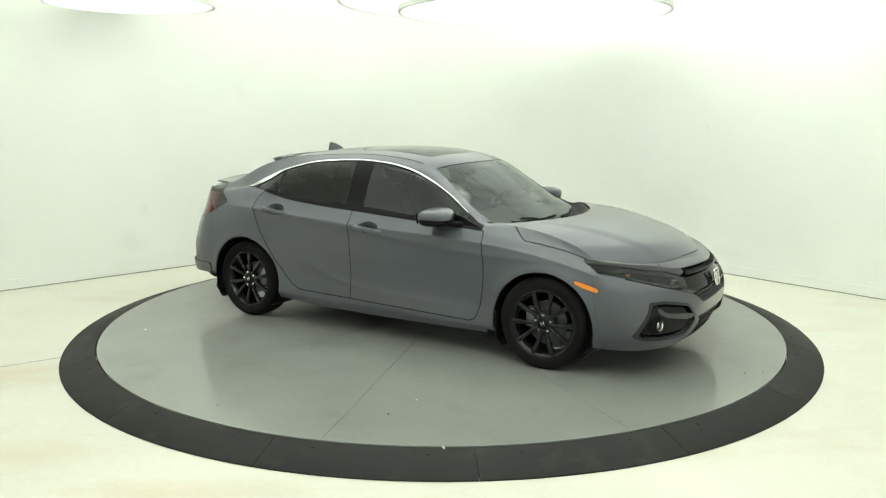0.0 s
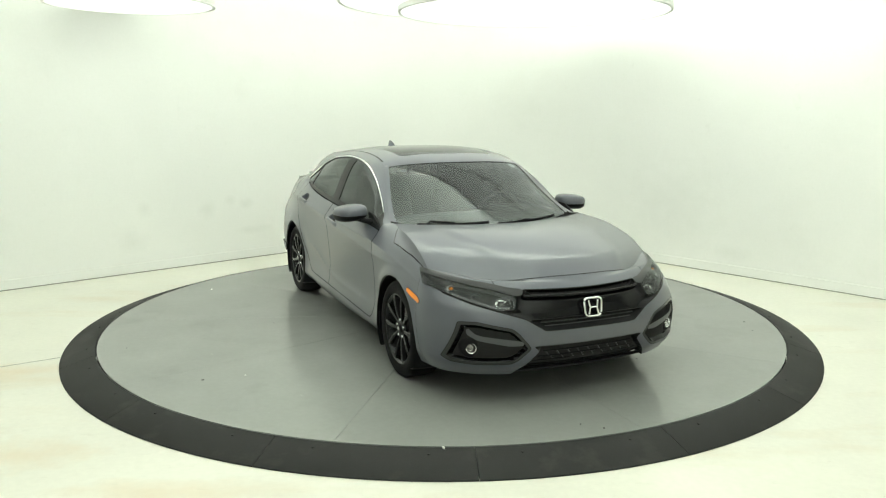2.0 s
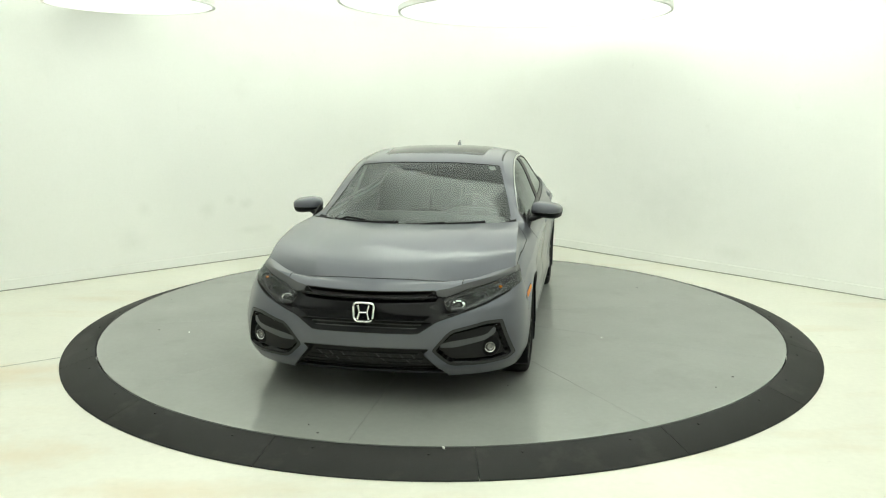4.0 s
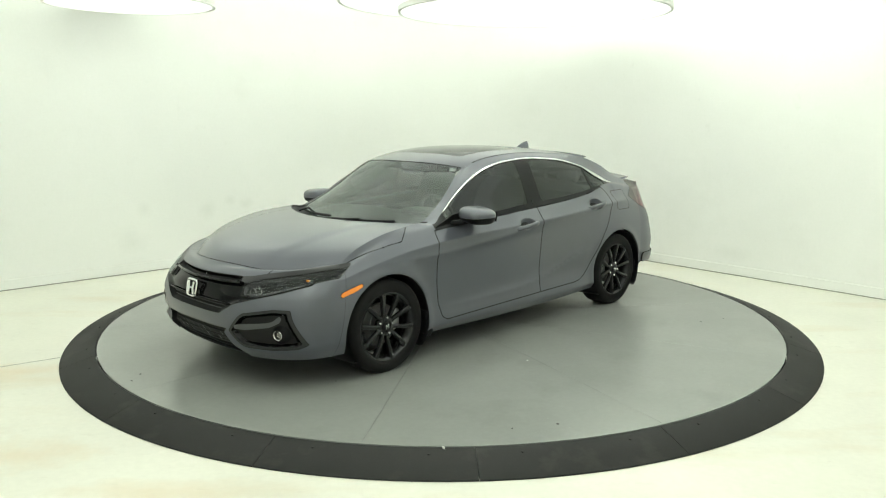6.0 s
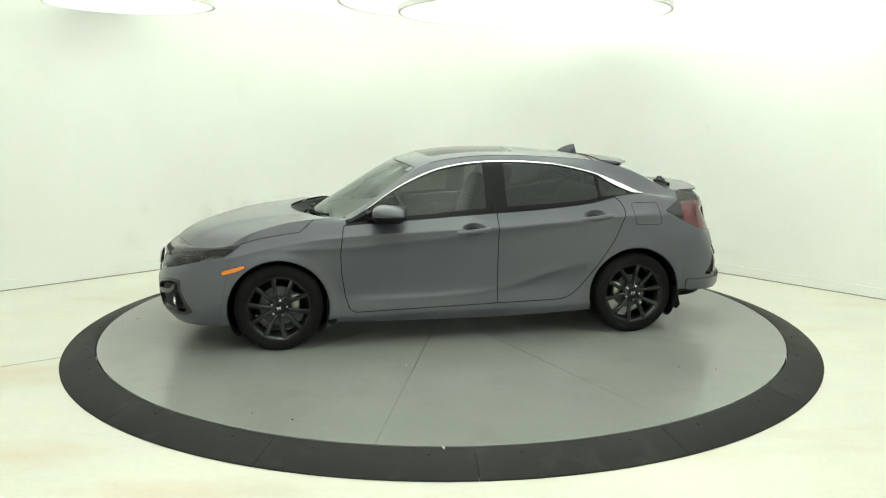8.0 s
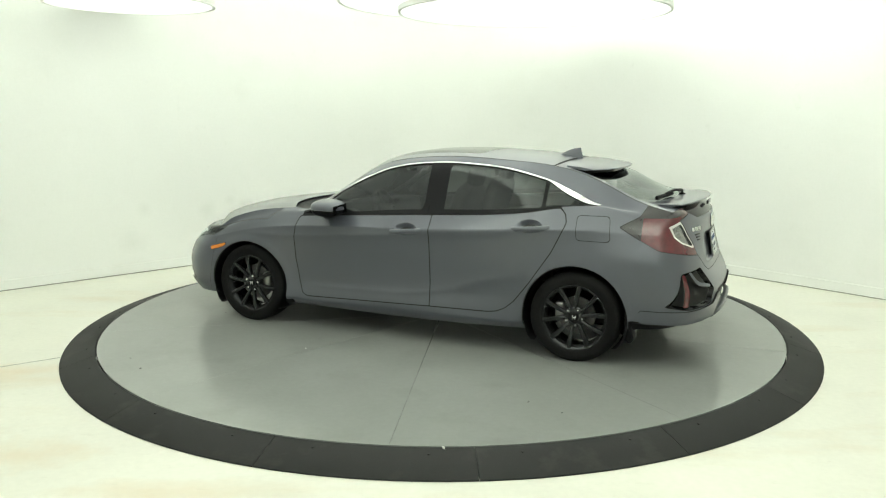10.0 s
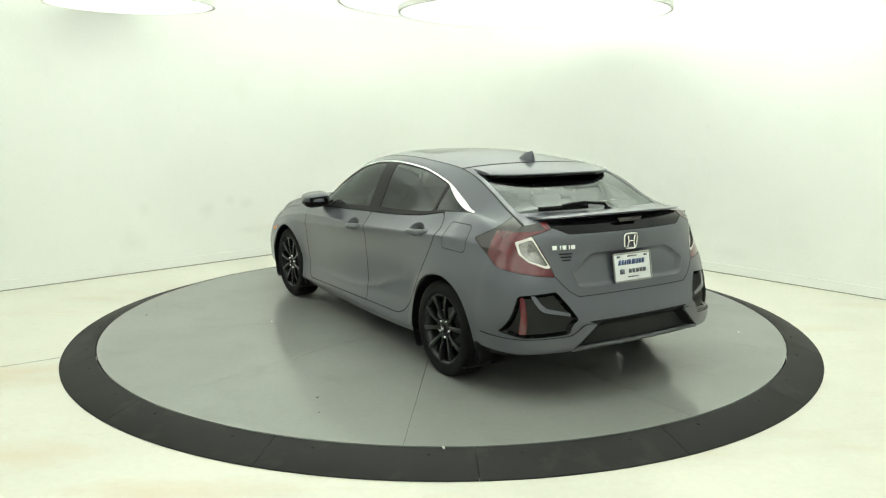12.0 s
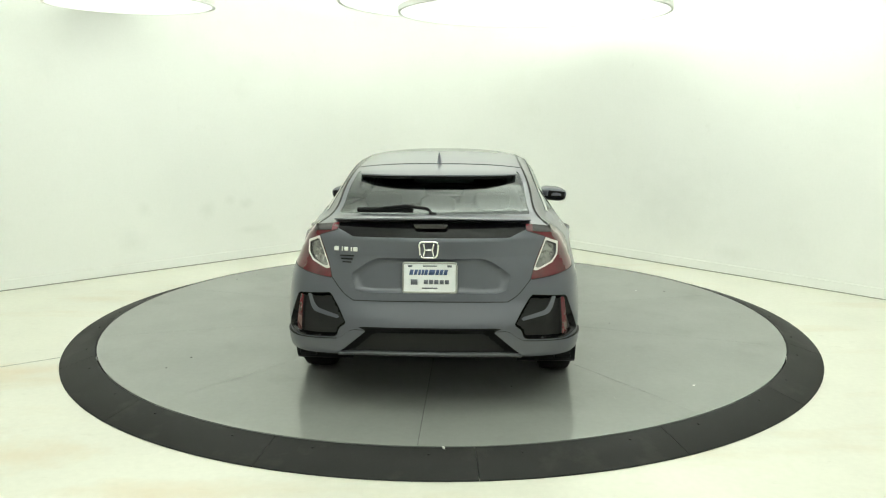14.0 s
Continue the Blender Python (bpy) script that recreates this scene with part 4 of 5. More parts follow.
def superball_bm(sx, sy, sz, e=0.6, m=None, nu=28, nv=16):
    """A pillow-like rounded block."""
    bm = bmesh.new()

    def sp(v):
        return math.copysign(abs(v) ** e, v)
    rows = []
    for j in range(nv + 1):
        b = -math.pi / 2 + math.pi * j / nv
        row = []
        for i in range(nu):
            a = 2 * math.pi * i / nu
            p = Vector((sx * sp(math.cos(b)) * sp(math.cos(a)), sy * sp(math.cos(b)) * sp(math.sin(a)), sz * sp(math.sin(b))))
            row.append(bm.verts.new((m @ p) if m else p))
        rows.append(row)
    for a, b in zip(rows, rows[1:]):
        for i in range(nu):
            k = (i + 1) % nu
            bm.faces.new((a[i], a[k], b[k], b[i]))
    bmesh.ops.remove_doubles(bm, verts=bm.verts[:], dist=1e-5)
    bmesh.ops.recalc_face_normals(bm, faces=bm.faces[:])
    return bm


def cut_bm(bm, co, no):
    """Keep the side of a plane that its normal points away from, and close the cut."""
    r = bmesh.ops.bisect_plane(bm, geom=bm.verts[:] + bm.edges[:] + bm.faces[:], plane_co=co, plane_no=no, clear_outer=True)
    edges = [e for e in r["geom_cut"] if isinstance(e, bmesh.types.BMEdge)]
    if edges:
        bmesh.ops.holes_fill(bm, edges=edges)
    return crease(bm, 50)


def build_wheel(car, x, side, first):
    """Tyre, dark ten-spoke rim, cap and nuts; the rim is the wheel's own mesh."""
    turn = Matrix() if side > 0 else Matrix.Rotation(math.pi, 4, "Z")
    at = Matrix.Translation((x, side * 0.778, WHEEL_Z)) @ turn @ Matrix.Rotation(radians(9 if x > 0 else -8), 4, "Y")
    if first:
        rim = part("wheel", lathe_bm([(0.222, -0.10), (0.205, -0.09), (0.198, -0.03), (0.196, 0.05), (0.208, 0.083), (0.218, 0.094),
                                      (0.227, 0.099), (0.232, 0.097), (0.229, 0.090), (0.212, 0.06), (0.208, -0.09)], 72), ALLOY, car, "dark gray alloy wheel")
        prof = [(0.222, -0.098), (0.255, -0.106), (0.290, -0.100), (0.306, -0.090), (0.3135, -0.080), (0.3175, -0.045), (0.3185, 0),
                (0.3175, 0.045), (0.3135, 0.080), (0.306, 0.093), (0.290, 0.104), (0.262, 0.1085), (0.258, 0.1065), (0.250, 0.1075), (0.238, 0.104), (0.226, 0.095)]
        part("tyre", lathe_bm(prof, 96), TYRE, rim, "black rubber tyre")
        for g in range(5):
            for q in (-1, 1):
                bm = bmesh.new()
                rows = []
                for i in range(9):
                    t = i / 8
                    r = 0.040 + 0.182 * t
                    ang = radians(g * 72 + q * (14 + 5.0 * t))
                    wdt = 0.0115 + 0.0085 * t ** 1.5
                    yo = 0.078 + 0.020 * math.sin(t * math.pi * 0.55)
                    c, s_ = math.cos(ang), math.sin(ang)
                    row = []
                    for k, dy in ((-1.0, -0.026), (-0.9, -0.004), (-0.35, 0.0), (0.35, 0.0), (0.9, -0.004), (1.0, -0.026)):
                        row.append(bm.verts.new((r * c - k * wdt * s_, yo + dy, r * s_ + k * wdt * c)))
                    rows.append(row)
                for a, b in zip(rows, rows[1:]):
                    for k in range(6):
                        j = (k + 1) % 6
                        bm.faces.new((a[k], a[j], b[j], b[k]))
                bm.faces.new(rows[0])
                bm.faces.new(rows[-1][::-1])
                bmesh.ops.recalc_face_normals(bm, faces=bm.faces[:])
                part("spoke", crease(bm, 28), ALLOY, rim)
        part("hub", lathe_bm([(0, 0.060), (0.075, 0.058), (0.074, 0.070), (0.060, 0.080), (0.036, 0.083), (0.034, 0.079), (0, 0.079)], 48), ALLOY, rim)
        part("hub_cap", lathe_bm([(0, 0.091), (0.020, 0.090), (0.029, 0.087), (0.031, 0.080), (0.0, 0.079)], 40), BLACK, rim, "black hub cap")
        em = join_bm(*[box_bm(0.006, 0.003, 0.028, Matrix.Translation((dx, 0.0925, 0)), 0.001) for dx in (-0.0095, 0.0095)],
                     box_bm(0.018, 0.003, 0.006, Matrix.Translation((0, 0.0925, 0)), 0.001))
        part("cap_emblem", em, CHROME, rim, "small chrome emblem")
        for g in range(5):
            a = radians(g * 72 + 36)
            part("lug_nut", lathe_bm([(0, 0.084), (0.007, 0.084), (0.0095, 0.080), (0.0095, 0.066), (0, 0.066)], 12,
                                     m=Matrix.Translation((0.057 * math.cos(a), 0, 0.057 * math.sin(a)))), CHROME, rim, "bright lug nut")
        part("valve", sweep_bm([(0.19, 0.06, 0.02), (0.185, 0.085, 0.02)], 0.004, 6), BLACK, rim)
        rim.matrix_basis = at
        return rim
    return None


def build_wheels(car):
    rim = build_wheel(car, 1.35, 1, True)
    for x, side in ((1.35, -1), (-1.35, 1), (-1.35, -1)):
        turn = Matrix() if side > 0 else Matrix.Rotation(math.pi, 4, "Z")
        copy_thing(rim, Matrix.Translation((x, side * 0.778, WHEEL_Z)) @ turn @ Matrix.Rotation(radians({(1.35, -1): 20, (-1.35, 1): -8}.get((x, side), 31)), 4, "Y"))
    for x in (1.35, -1.35):
        for side in (1, -1):
            m = Matrix.Translation((x, side * 0.778, WHEEL_Z)) @ (Matrix() if side > 0 else Matrix.Rotation(math.pi, 4, "Z"))
            rb = 0.142 if x > 0 else 0.130
            part("brake_disc", lathe_bm([(0.05, 0.020), (0.085, 0.020), (0.087, 0.012), (rb, 0.012), (rb, -0.010), (0.05, -0.010)], 56, m=m), DULL, car, "dull steel brake disc")
            cal = box_bm(0.065, 0.07, 0.14, m @ Matrix.Translation((-0.115 if (x > 0) == (side > 0) else 0.115, 0.012, 0.02)), 0.015)
            part("brake_caliper", cal, STEEL, car, "gray cast brake caliper")
            # inner wheel arch
            bm = bmesh.new()
            rows = []
            for i in range(33):
                a = radians(-42 + 264 * i / 32)
                rr = ARCH + 0.006
                rows.append([bm.verts.new((x + q * math.cos(a), side * yy, max(0.13, WHEEL_Z + q * math.sin(a)))) for q, yy in
                             ((rr - 0.012, 0.893), (rr - 0.002, 0.86), (rr + 0.01, 0.70), (rr, 0.53), (0.02, 0.53))])
            for a, b in zip(rows, rows[1:]):
                for k in range(4):
                    bm.faces.new((a[k], a[k + 1], b[k + 1], b[k]))
            part("wheel_arch", bm, BLACK, car, "black plastic wheel arch liner")
            mx = x - 0.375 if x > 0 else x - 0.372
            part("mud_flap", prism_bm(rounded([(0, 0.34), (0.03, 0.36), (0.035, 0.19), (-0.01, 0.165), (-0.04, 0.20)], 3, 0.25), 0.10,
                                      Matrix.Translation((mx, side * (0.878 if x > 0 else 0.855) - (0 if side < 0 else 0.10), 0)) @ Matrix(((1, 0, 0, 0), (0, 0, 1, 0), (0, 1, 0, 0), (0, 0, 0, 1))), 0.006), BLACK, car, "black mud flap")


def build_underbody(car):
    for nm, sx, sy, x0, z0, h in (("floor_pan", 3.60, 1.04, 0.12, 0.21, 0.06), ("sill_pan", 1.86, 1.60, 0.0, 0.215, 0.05),
                                  ("nose_pan", 0.34, 1.35, 1.86, 0.22, 0.04), ("chin_pan", 0.24, 0.80, 2.01, 0.215, 0.03), ("tail_pan", 0.36, 1.30, -1.92, 0.33, 0.05)):
        part(nm, box_bm(sx, sy, h, Matrix.Translation((x0, 0, z0)), 0.012), BLACK, car, "black underbody panel")
    part("firewall", box_bm(0.04, 1.36, 0.68, Matrix.Translation((0.93, 0, 0.56)), 0.01), BLACK, car)
    part("engine_cover", box_bm(0.90, 1.0, 0.50, Matrix.Translation((1.45, 0, 0.50)), 0.04), GAP, car)
    part("luggage_tray", box_bm(0.62, 1.02, 0.03, Matrix.Translation((-1.48, 0, 0.98)), 0.01), FABRIC, car, "black luggage cover")
    part("rear_panel", box_bm(0.04, 1.0, 0.60, Matrix.Translation((-1.93, 0, 0.64)), 0.01), BLACK, car)


def build_liner(car, side, top):
    """Black shell added behind the panels so shut-lines stay dark; also lines the doors."""
    inner = keep(side, np.maximum(side.q[:, 1] - 4.9, 0.5 - side.q[:, 1]))
    inner = keep(inner, -arch_field(inner) + 0.012)
    for mir in (False, True):
        skin("gap_shade_shell", inner, GAP, car, "added black shell that keeps the shut-lines dark", lift=-0.03, mirror=mir)
    roof = keep(top, np.maximum(8.15 - top.q[:, 0], top.q[:, 0] - 11.9))
    skin("headliner", roof, HEADLINER, car, "pale gray cloth headliner", lift=-0.035)


def build_interior(car):
    for sy in (0.36, -0.36):
        seat = part("front_seat", superball_bm(0.26, 0.25, 0.085, 0.5, Matrix.Translation((0.0, sy, 0.56)) @ pose(0, 0, 0, 0, -8, 0)), FABRIC, car, "black cloth front seat")
        part("backrest", superball_bm(0.075, 0.24, 0.33, 0.55, Matrix.Translation((-0.30, sy, 0.86)) @ pose(0, 0, 0, 0, -20, 0)), FABRIC, seat)
        part("headrest", superball_bm(0.045, 0.13, 0.085, 0.6, Matrix.Translation((-0.43, sy, 1.21)) @ pose(0, 0, 0, 0, -14, 0)), FABRIC, seat)
        for dy in (-0.05, 0.05):
            part("headrest_post", sweep_bm([(-0.38, sy + dy, 1.08), (-0.42, sy + dy, 1.2)], 0.007, 8), STEEL, seat)
    bench = part("rear_seat", superball_bm(0.25, 0.62, 0.09, 0.4, Matrix.Translation((-0.88, 0, 0.55))), FABRIC, car, "black cloth rear bench seat")
    part("backrest", superball_bm(0.08, 0.60, 0.30, 0.4, Matrix.Translation((-1.18, 0, 0.80)) @ pose(0, 0, 0, 0, -22, 0)), FABRIC, bench)
    for sy in (0.36, 0, -0.36):
        part("headrest", superball_bm(0.04, 0.12, 0.06, 0.6, Matrix.Translation((-1.31, sy, 1.12 if sy else 1.09))), FABRIC, bench)
    part("dashboard", superball_bm(0.26, 0.68, 0.11, 0.45, Matrix.Translation((0.72, 0, 0.83)) @ pose(0, 0, 0, 0, 4, 0)), DASH, car, "dark gray dashboard")
    part("instrument_hood", superball_bm(0.12, 0.19, 0.055, 0.6, Matrix.Translation((0.55, 0.36, 0.93))), DASH, car)
    part("centre_screen", box_bm(0.02, 0.22, 0.12, Matrix.Translation((0.50, 0, 0.90)) @ pose(0, 0, 0, 0, -18, 0), 0.006), GLOSS, car, "black display screen")
    m = Matrix.Translation((0.37, 0.36, 0.90)) @ pose(0, 0, 0, 0, -68, 0)
    ring = []
    for i in range(41):
        a = 2 * math.pi * i / 40
        ring.append(m @ Vector((0.18 * math.cos(a), 0.18 * math.sin(a), 0)))
    wheel = part("steering_wheel", sweep_bm(ring, 0.014, 10), DASH, car, "black steering wheel")
    part("airbag_cover", superball_bm(0.07, 0.075, 0.025, 0.6, m), DASH, wheel)
    for a in (0, 180, 270):
        q = Vector((math.cos(radians(a + 90)), math.sin(radians(a + 90)), 0))
        part("spoke", sweep_bm([m @ (q * 0.05), m @ (q * 0.175)], 0.012, 8), DASH, wheel)
    part("rear_view_mirror", superball_bm(0.018, 0.115, 0.035, 0.5, Matrix.Translation((0.30, 0.0, 1.235)) @ pose(0, 0, 0, 0, 12, 8)), GLOSS, car, "black interior mirror")
    bm = bmesh.new()
    rows = []
    for x in (0.385, 0.41, 0.44, 0.47):
        wd = 0.25 - 0.06 * (x - 0.385) / 0.085
        rows.append([bm.verts.new(top_at(x - 0.35 * y * y, y, -0.012)) for y in np.linspace(-wd, wd, 13)])
    for a, b in zip(rows, rows[1:]):
        for k in range(12):
            bm.faces.new((a[k], a[k + 1], b[k + 1], b[k]))
    ex = bmesh.ops.extrude_face_region(bm, geom=bm.faces[:])
    bmesh.ops.translate(bm, verts=[v for v in ex["geom"] if isinstance(v, bmesh.types.BMVert)], vec=(-0.01, 0, -0.02))
    bmesh.ops.recalc_face_normals(bm, faces=bm.faces[:])
    part("sensor_housing", bm, BLACK, car, "black sensor housing behind the windscreen")
    q, n = on_skin("top", x=0.36, y=0.50)
    part("sticker", box_bm(0.05, 0.002, 0.05, facing(q - n * 0.010, n)), PLATE, car, "white windscreen sticker")


def build_mirrors(car):
    for s in (1, -1):
        m = Matrix.Translation((0.555, s * 0.935, 0.980)) @ pose(0, 0, 0, s * -6, -3, s * -10)
        cap = part("mirror", cut_bm(superball_bm(0.122, 0.112, 0.060, 0.66, m), m @ Vector((0, 0, -0.010)), (0, 0, -1)), PAINT, car, "gray painted mirror cap")
        part("mirror_base", cut_bm(superball_bm(0.120, 0.110, 0.059, 0.66, m), m @ Vector((0, 0, -0.012)), (0, 0, 1)), BLACK, cap, "black mirror underside")
        part("mirror_glass", box_bm(0.004, 0.150, 0.070, m @ Matrix.Translation((-0.117, 0, 0.002)), 0.0015), GLOSS, cap, "dark mirror glass")
        part("mirror_arm", sweep_bm([(0.60, s * 0.90, 0.945), (0.655, s * 0.84, 0.928), (0.69, s * 0.79, 0.925)], 0.026, 10, 0.8), BLACK, cap, "black mirror arm")
        part("mirror_sail", prism_bm(rounded([(0.86, 0.905), (0.60, 0.915), (0.60, 0.99), (0.68, 0.985)], 3, 0.15), 0.012,
                                     Matrix.Translation((0, s * (0.80 if s > 0 else 0.812), 0)) @ Matrix(((1, 0, 0, 0), (0, 0, 1, 0), (0, 1, 0, 0), (0, 0, 0, 1)))), BLACK, cap)


def emblem(name, m, w, h, car):
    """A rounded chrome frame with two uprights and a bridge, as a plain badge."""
    o = rounded([(-w, h), (w, h), (w * 0.86, -h), (-w * 0.86, -h)], 5, 0.28)
    loop = [m @ Vector((u, v, 0)) for u, v in o]
    badge = part(name, sweep_bm(loop + loop[:2], w * 0.12, 8), CHROME, car, "chrome badge frame")
    for k in (-1, 1):
        part("bar", sweep_bm([m @ Vector((k * w * 0.52, h * 0.78, 0.002)), m @ Vector((k * w * 0.36, 0, 0.003)), m @ Vector((k * w * 0.52, -h * 0.78, 0.002))], w * 0.19, 8, 0.6), CHROME, badge)
    part("bridge", sweep_bm([m @ Vector((-w * 0.36, 0, 0.003)), m @ Vector((w * 0.36, 0, 0.003))], w * 0.17, 8, 0.6), CHROME, badge)
    return badge


FRONT_FACE = Matrix(((0, 0, 1, 0), (1, 0, 0, 0), (0, 1, 0, 0), (0, 0, 0, 1)))
REAR_FACE = Matrix(((0, 0, -1, 0), (-1, 0, 0, 0), (0, 1, 0, 0), (0, 0, 0, 1)))


def arc_y(y0, y1, fn, n=17):
    return [fn(y0 + (y1 - y0) * i / (n - 1)) for i in range(n)]


def build_front(car):
    emblem("front_badge", Matrix.Translation((2.262, 0, 0.582)) @ pose(0, 0, 0, 0, -10, 0) @ FRONT_FACE, 0.062, 0.053, car)
    part("grille_bar", sweep_bm([front_at(y, 0.656 + 0.012 * y * y, -0.004) for y in np.linspace(-0.40, 0.40, 25)], 0.008, 10, 1.2), GLOSS, car, "gloss black grille bar")
    part("grille_bar", sweep_bm([front_at(y, 0.537 - 0.04 * y * y, -0.010) for y in np.linspace(-0.38, 0.38, 25)], 0.006, 10), GLOSS, car, "gloss black grille bar")
    for k in range(2):
        z = 0.516 - 0.022 * k
        part("grille_slat", sweep_bm([front_at(y, z, -0.030) for y in np.linspace(-0.33 + 0.025 * k, 0.33 - 0.025 * k, 21)], 0.004, 8), DASH, car)
    for s in (1, -1):
        # headlight units behind the lens
        for y, z, r, bulb in ((0.530, 0.630, 0.040, CLEARLENS), (0.655, 0.665, 0.026, SMOKE), (0.750, 0.700, 0.030, AMBER)):
            q, n = on_skin("side", x=2.0, y=s * y, z=z, free="x")
            m = facing(q - n * 0.034, (n + Vector((1.0, 0, 0.1))).normalized()) @ Matrix.Diagonal((1.25, 1, 0.85, 1))
            bowl = part("reflector", lathe_bm([(r * 0.3, -0.02), (r * 0.75, -0.012), (r, 0.016), (r * 1.08, 0.016), (r * 0.9, -0.02)], 28, m=m), HOUSING, car, "faceted headlight reflector")
            part("bulb", superball_bm(r * 0.34, r * 0.5, r * 0.34, 1.0, m, 20, 12), bulb, bowl)
            for k in range(5):
                a = radians(72 * k + 20)
                part("facet", box_bm(r * 0.30, 0.004, r * 0.70, m @ Matrix.Translation((r * 0.62 * math.cos(a), 0.004, r * 0.62 * math.sin(a))) @ Matrix.Rotation(-a, 4, "Y"), 0.001), CHROME if bulb is CLEARLENS else CLEARLENS if bulb is AMBER else HOUSING, bowl)
        part("lamp_shelf", sweep_bm([front_at(s * y, z, -0.035) for y, z in ((0.49, 0.608), (0.58, 0.612), (0.68, 0.640), (0.76, 0.672))], 0.012, 8), HOUSING, car)
        # fog lamp and its pocket blade
        q, n = on_skin("side", x=2.0, y=s * 0.722, z=0.364, free="x")
        m = facing(q - n * 0.045, (n + Vector((1.0, 0, 0))).normalized())
        fog = part("fog_lamp", lathe_bm([(0.022, 0.010), (0.027, 0.030), (0.030, 0.032), (0.032, 0.028), (0.036, -0.03)], 40, m=m), CHROME, car, "round fog lamp with chrome ring")
        part("fog_lens", lathe_bm([(0, 0.022), (0.014, 0.020), (0.025, 0.012), (0.025, 0.0), (0, 0.0)], 32, m=m), CLEARLENS, fog, "clear fog lamp lens")
        part("fog_bezel", lathe_bm([(0.033, 0.030), (0.050, 0.026), (0.062, 0.012), (0.078, -0.03)], 40, m=m), BLACK, fog)
    for k in range(4):
        z = 0.335 - 0.035 * k
        wd = 0.31 + 0.03 * k
        part("lower_slat", sweep_bm([front_at(y, z, -0.030) for y in np.linspace(-wd, wd, 15)], 0.006, 8), BLACK, car)
    for k in range(2):
        z = 0.3175 - 0.035 * k
        for i in range(-4, 5):
            y = i * 0.07 + (0.035 if k % 2 else 0)
            part("lower_web", sweep_bm([front_at(y - 0.012, z + 0.017, -0.030), front_at(y + 0.012, z - 0.017, -0.030)], 0.005, 6), STRIP, car)
    part("front_lip", sweep_bm([front_at(y, 0.205, -0.022) for y in np.linspace(-0.45, 0.45, 15)], 0.016, 10, 0.6), BLACK, car, "black front lip")
    for y0, y1 in ((-0.58, -0.08), (-0.02, 0.52)):
        line = [top_at(1.10 - 0.40 * y * y - 0.05 * (y - y0), y, 0.012) for y in np.linspace(y0, y1, 15)]
        blade = part("wiper", sweep_bm(line, 0.008, 8, 1.3), BLACK, car, "black windscreen wiper")
        part("wiper_arm", sweep_bm([top_at(1.14 - 0.34 * y0 * y0, y0 + 0.02, 0.0), top_at(1.11 - 0.40 * y0 * y0, y0 + 0.10, 0.025), line[7] + Vector((0, 0, 0.012))], 0.008, 8), BLACK, blade)


def wing(name, car, material, half, x_front, x_rear, z_fn, thick, label):
    """A flat-bottomed blade across the car with a thin trailing edge."""
    bm = bmesh.new()
    rows = []
    n = 33
    for i in range(n):
        y = half * (-1 + 2 * i / (n - 1))
        a = abs(y) / half
        xf, xr = x_front(a), x_rear(a)
        row = []
        for t, dz in ((0, 0), (0.5, 0.004), (0.92, 0.0), (1.0, -0.006), (1.0, -0.014), (0.7, -thick), (0, -thick)):
            x = xf + (xr - xf) * t
            row.append(bm.verts.new((x, y, z_fn(x, a) + dz * (1 - 0.4 * a ** 6))))
        rows.append(row)
    for a, b in zip(rows, rows[1:]):
        for k in range(7):
            j = (k + 1) % 7
            bm.faces.new((a[k], a[j], b[j], b[k]))
    bm.faces.new(rows[0])
    bm.faces.new(rows[-1][::-1])
    bmesh.ops.recalc_face_normals(bm, faces=bm.faces[:])
    return part(name, crease(bm, 30), material, car, label)


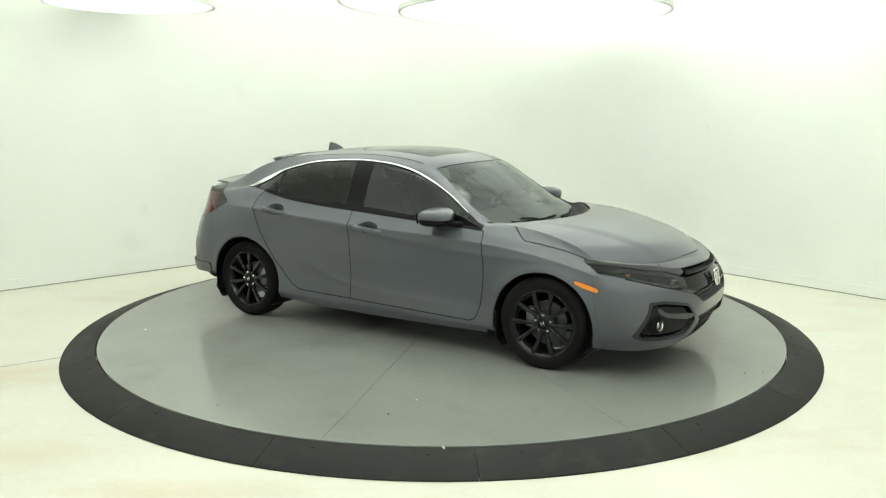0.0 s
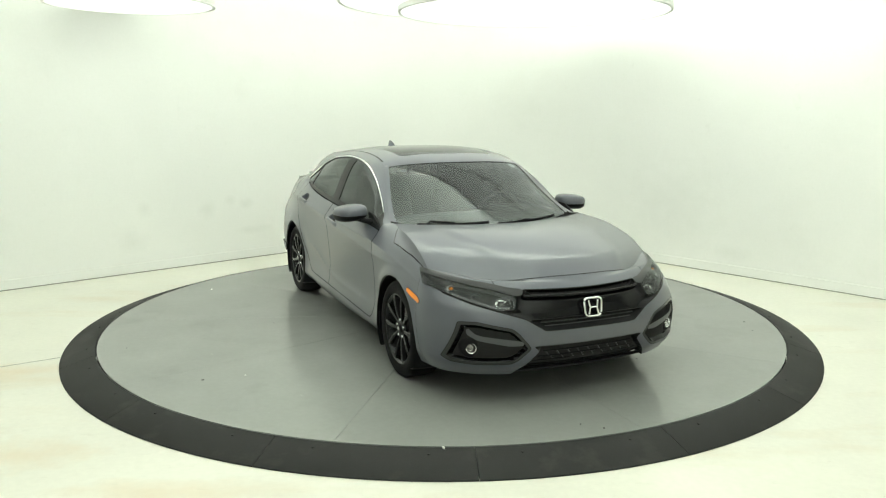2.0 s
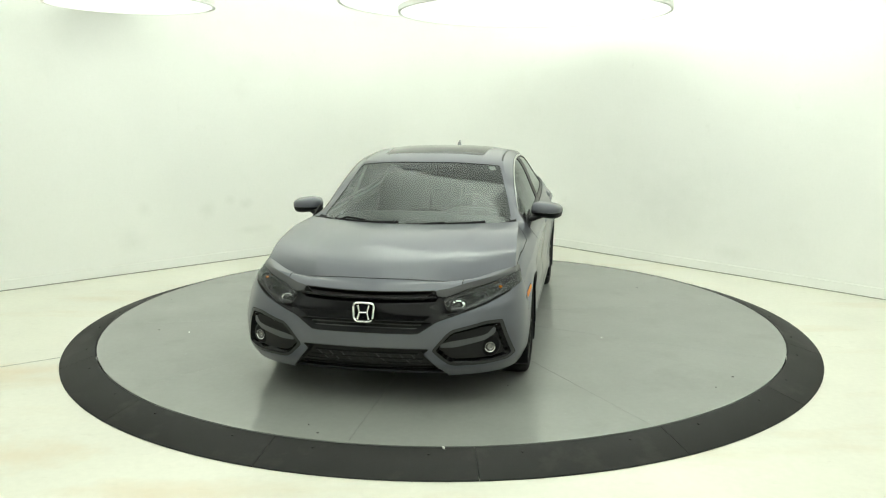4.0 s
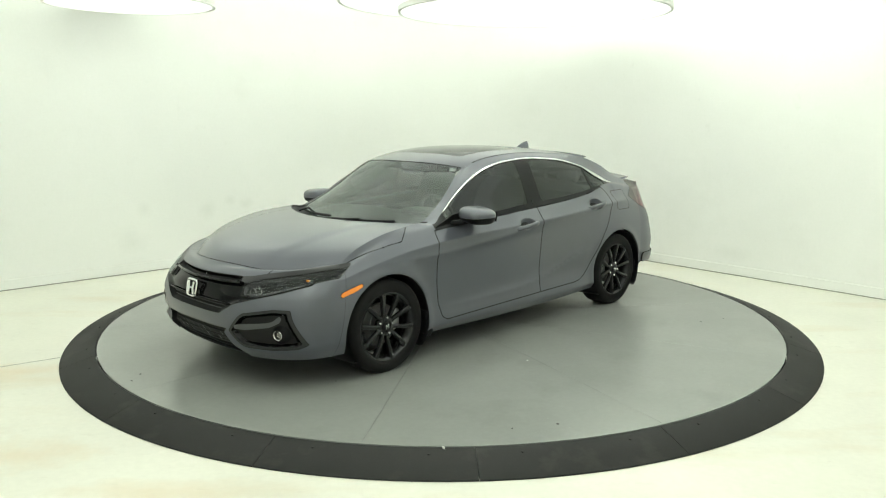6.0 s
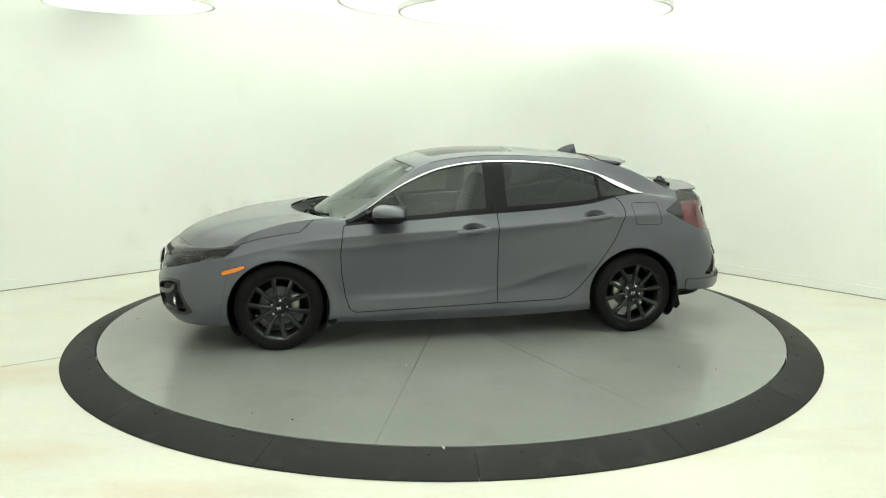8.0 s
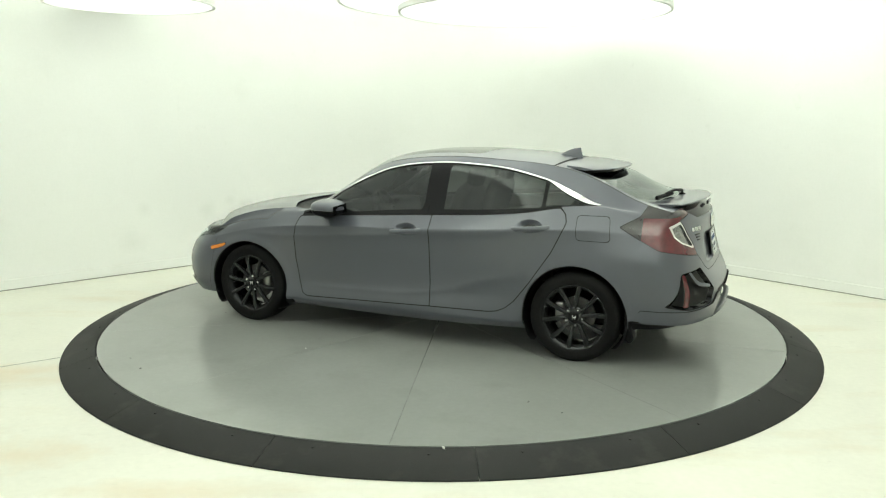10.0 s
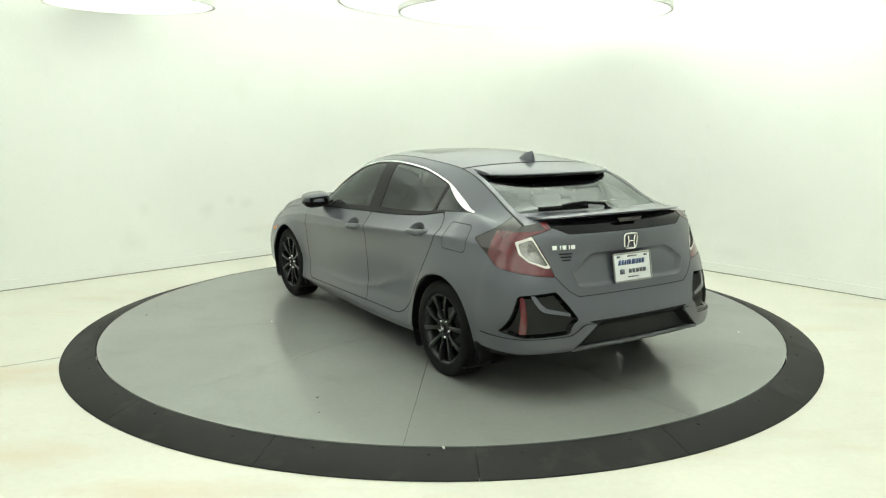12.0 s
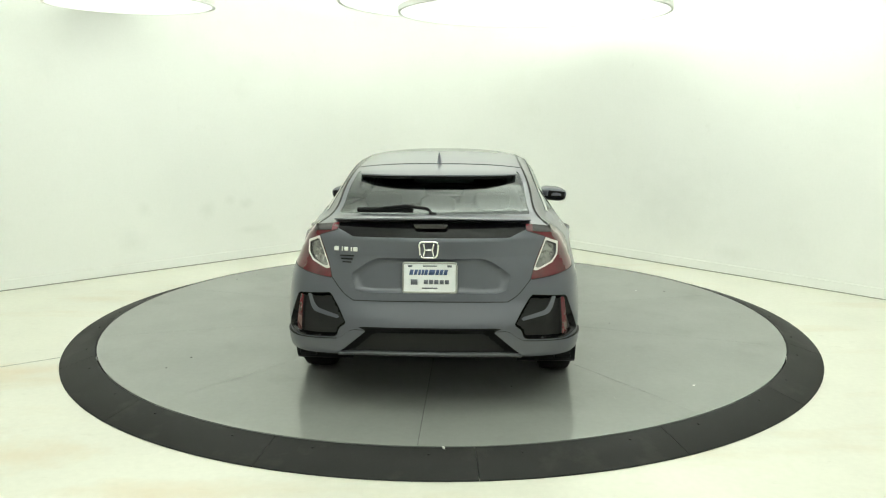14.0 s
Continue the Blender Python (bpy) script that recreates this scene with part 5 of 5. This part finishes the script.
def build_rear(car):
    sp = wing("roof_spoiler", car, PAINT, 0.515, lambda a: -1.18 - 0.0 * a, lambda a: -1.52 + 0.16 * a ** 3,
              lambda x, a: 1.352 - 0.12 * (-1.18 - x) - 0.026 * a ** 3, 0.03, "gray painted roof spoiler")
    part("spoiler_underside", prism_bm(rounded([(-1.22, -0.50), (-1.22, 0.50), (-1.36, 0.50), (-1.47, 0.30), (-1.47, -0.30), (-1.36, -0.50)], 3, 0.15), 0.03,
                                       Matrix.Translation((0, 0, 1.277)) @ pose(0, 0, 0, 0, 0, 0)), GLOSS, sp, "gloss black spoiler underside")
    wing("deck_spoiler", car, PAINT, 0.575, lambda a: -1.90 + 0.10 * a ** 2, lambda a: -2.115 + 0.13 * a ** 2.2,
         lambda x, a: 1.108 - 0.016 * a ** 2 + 0.06 * (-2.0 - x), 0.024, "gray painted deck spoiler")
    part("brake_light", prism_bm(rounded([(-0.10, 0.012), (0.10, 0.012), (0.085, -0.014), (-0.085, -0.014)], 3, 0.2), 0.015,
                                 Matrix.Translation((-2.100, 0, 1.062)) @ REAR_FACE, 0.003), SMOKE, car, "dark smoked high brake light")
    emblem("rear_badge", Matrix.Translation(rear_at(0.01, 0.93, 0.006)) @ REAR_FACE, 0.056, 0.046, car)
    for k, (y, wd) in enumerate(((0.548, 0.030), (0.512, 0.010), (0.489, 0.026), (0.458, 0.010), (0.434, 0.028))):
        part("model_badge", box_bm(wd, 0.006, 0.026, facing(rear_at(y, 0.922, 0.004), on_skin("side", x=-2.2, y=y, z=0.922, free="x")[1]), 0.002), CHROME, car, "chrome model badge bar")
    for k in range(3):
        part("dealer_badge", box_bm(0.085 - 0.015 * k, 0.004, 0.008, facing(rear_at(0.485, 0.885 - 0.018 * k, 0.002), on_skin("side", x=-2.2, y=0.485, z=0.88, free="x")[1]), 0.001), BLACK, car, "small dark badge bar")
    part("rear_lip", sweep_bm([rear_at(y, 0.352 - 0.10 * max(0.0, abs(y) - 0.40), 0.004) for y in np.linspace(-0.52, 0.52, 25)], 0.020, 10, 0.6), TRIM, car, "dark gray lip under the rear bumper")
    # plate with its frame and bars for the unreadable print
    mp = Matrix.Translation((-2.152, 0.003, 0.772)) @ pose(0, 0, 0, 0, 10, 0) @ REAR_FACE
    pl = part("plate", prism_bm(rounded([(-0.152, 0.083), (0.152, 0.083), (0.152, -0.083), (-0.152, -0.083)], 3, 0.08), 0.006, mp), PLATE, car, "white dealer plate")
    fr = [mp @ Vector((u, v, 0.006)) for u, v in rounded([(-0.153, 0.084), (0.153, 0.084), (0.153, -0.084), (-0.153, -0.084)], 3, 0.08)]
    part("plate_frame", sweep_bm(fr + fr[:2], 0.006, 8), STEEL, pl, "silver plate frame")
    part("plate_mount", prism_bm([(-0.14, 0.075), (0.14, 0.075), (0.14, -0.075), (-0.14, -0.075)], -0.03, mp), BLACK, pl)
    widths = [(-0.105, 0.020), (-0.080, 0.018), (-0.058, 0.014), (-0.040, 0.013), (-0.021, 0.018), (0.012, 0.034), (0.043, 0.019), (0.066, 0.019), (0.090, 0.020)]
    for u, wd in widths:
        part("print_bar", prism_bm([(u - wd / 2 + 0.004, 0.046), (u + wd / 2 + 0.004, 0.046), (u + wd / 2 - 0.003, 0.016), (u - wd / 2 - 0.003, 0.016)], 0.002, mp @ Matrix.Translation((0, 0, 0.006))), INKBLUE, pl, "blue print bar")
    for u in (-0.022, 0.008, 0.038, 0.068, 0.098):
        part("print_bar", prism_bm([(u - 0.012, -0.012), (u + 0.012, -0.012), (u + 0.012, -0.036), (u - 0.012, -0.036)], 0.002, mp @ Matrix.Translation((0, 0, 0.006))), INKGREY, pl, "dark print bar")
    for u0, u1, v0, v1 in ((-0.108, -0.070, -0.010, -0.040), (-0.045, 0.045, -0.056, -0.063), (-0.04, 0.04, 0.070, 0.063), (-0.125, -0.10, 0.072, 0.060), (0.10, 0.125, 0.072, 0.060)):
        part("print_bar", prism_bm([(u0, v0), (u1, v0), (u1, v1), (u0, v1)], 0.002, mp @ Matrix.Translation((0, 0, 0.006))), INKGREY, pl, "dark print bar")
    # wiper on the rear glass
    blade = part("rear_wiper", sweep_bm([top_at(x, y, 0.018) for x, y in ((-1.80, 0.46), (-1.83, 0.34), (-1.85, 0.20), (-1.86, 0.12))], 0.011, 8, 1.4), BLACK, car, "black rear wiper")
    part("wiper_arm", sweep_bm([top_at(x, y, h) for x, y, h in ((-1.92, 0.0, 0.01), (-1.91, 0.03, 0.045), (-1.87, 0.16, 0.050), (-1.835, 0.30, 0.03))], 0.010, 8), BLACK, blade)
    part("wiper_pivot", lathe_bm([(0, 0.03), (0.022, 0.026), (0.028, 0.0), (0, 0)], 20, "z", Matrix.Translation(top_at(-1.92, 0, -0.004))), BLACK, blade)
    fin = superball_bm(0.10, 0.026, 0.075, 1.0)
    for v in fin.verts:
        t = (v.co.z + 0.075) / 0.15
        v.co.x -= 0.10 * t * t
        v.co.y *= 1.1 - 0.8 * t
    bmesh.ops.transform(fin, matrix=Matrix.Translation((-1.05, 0, 1.355)), verts=fin.verts[:])
    part("roof_antenna", cut_bm(fin, (-1.165, 0, 1.36), (-1, 0, 0.25)), PAINT, car, "gray shark fin antenna")


def car_thing():
    car = empty("car")
    tagged(car, "gray five-door hatchback car with black alloy wheels", "car")
    build_body(car)
    build_underbody(car)
    build_wheels(car)
    build_interior(car)
    build_mirrors(car)
    build_front(car)
    build_rear(car)
    return car


car_ob = car_thing()


# ---- movement ----
def motions():
    rows_car, rows_disc = [], []
    for k in range(15):
        a = TURN0 + RATE * k
        c, s = math.cos(radians(a)), math.sin(radians(a))
        rows_car.append((float(k), pose(c * -0.007 + s * 0.035, s * -0.007 - c * 0.035, DISC_Z, 0, 0, a)))
        rows_disc.append((float(k), pose(0, 0, 0, 0, 0, a)))
    walk(turntable_ob, rows_disc)
    walk(car_ob, rows_car)


motions()
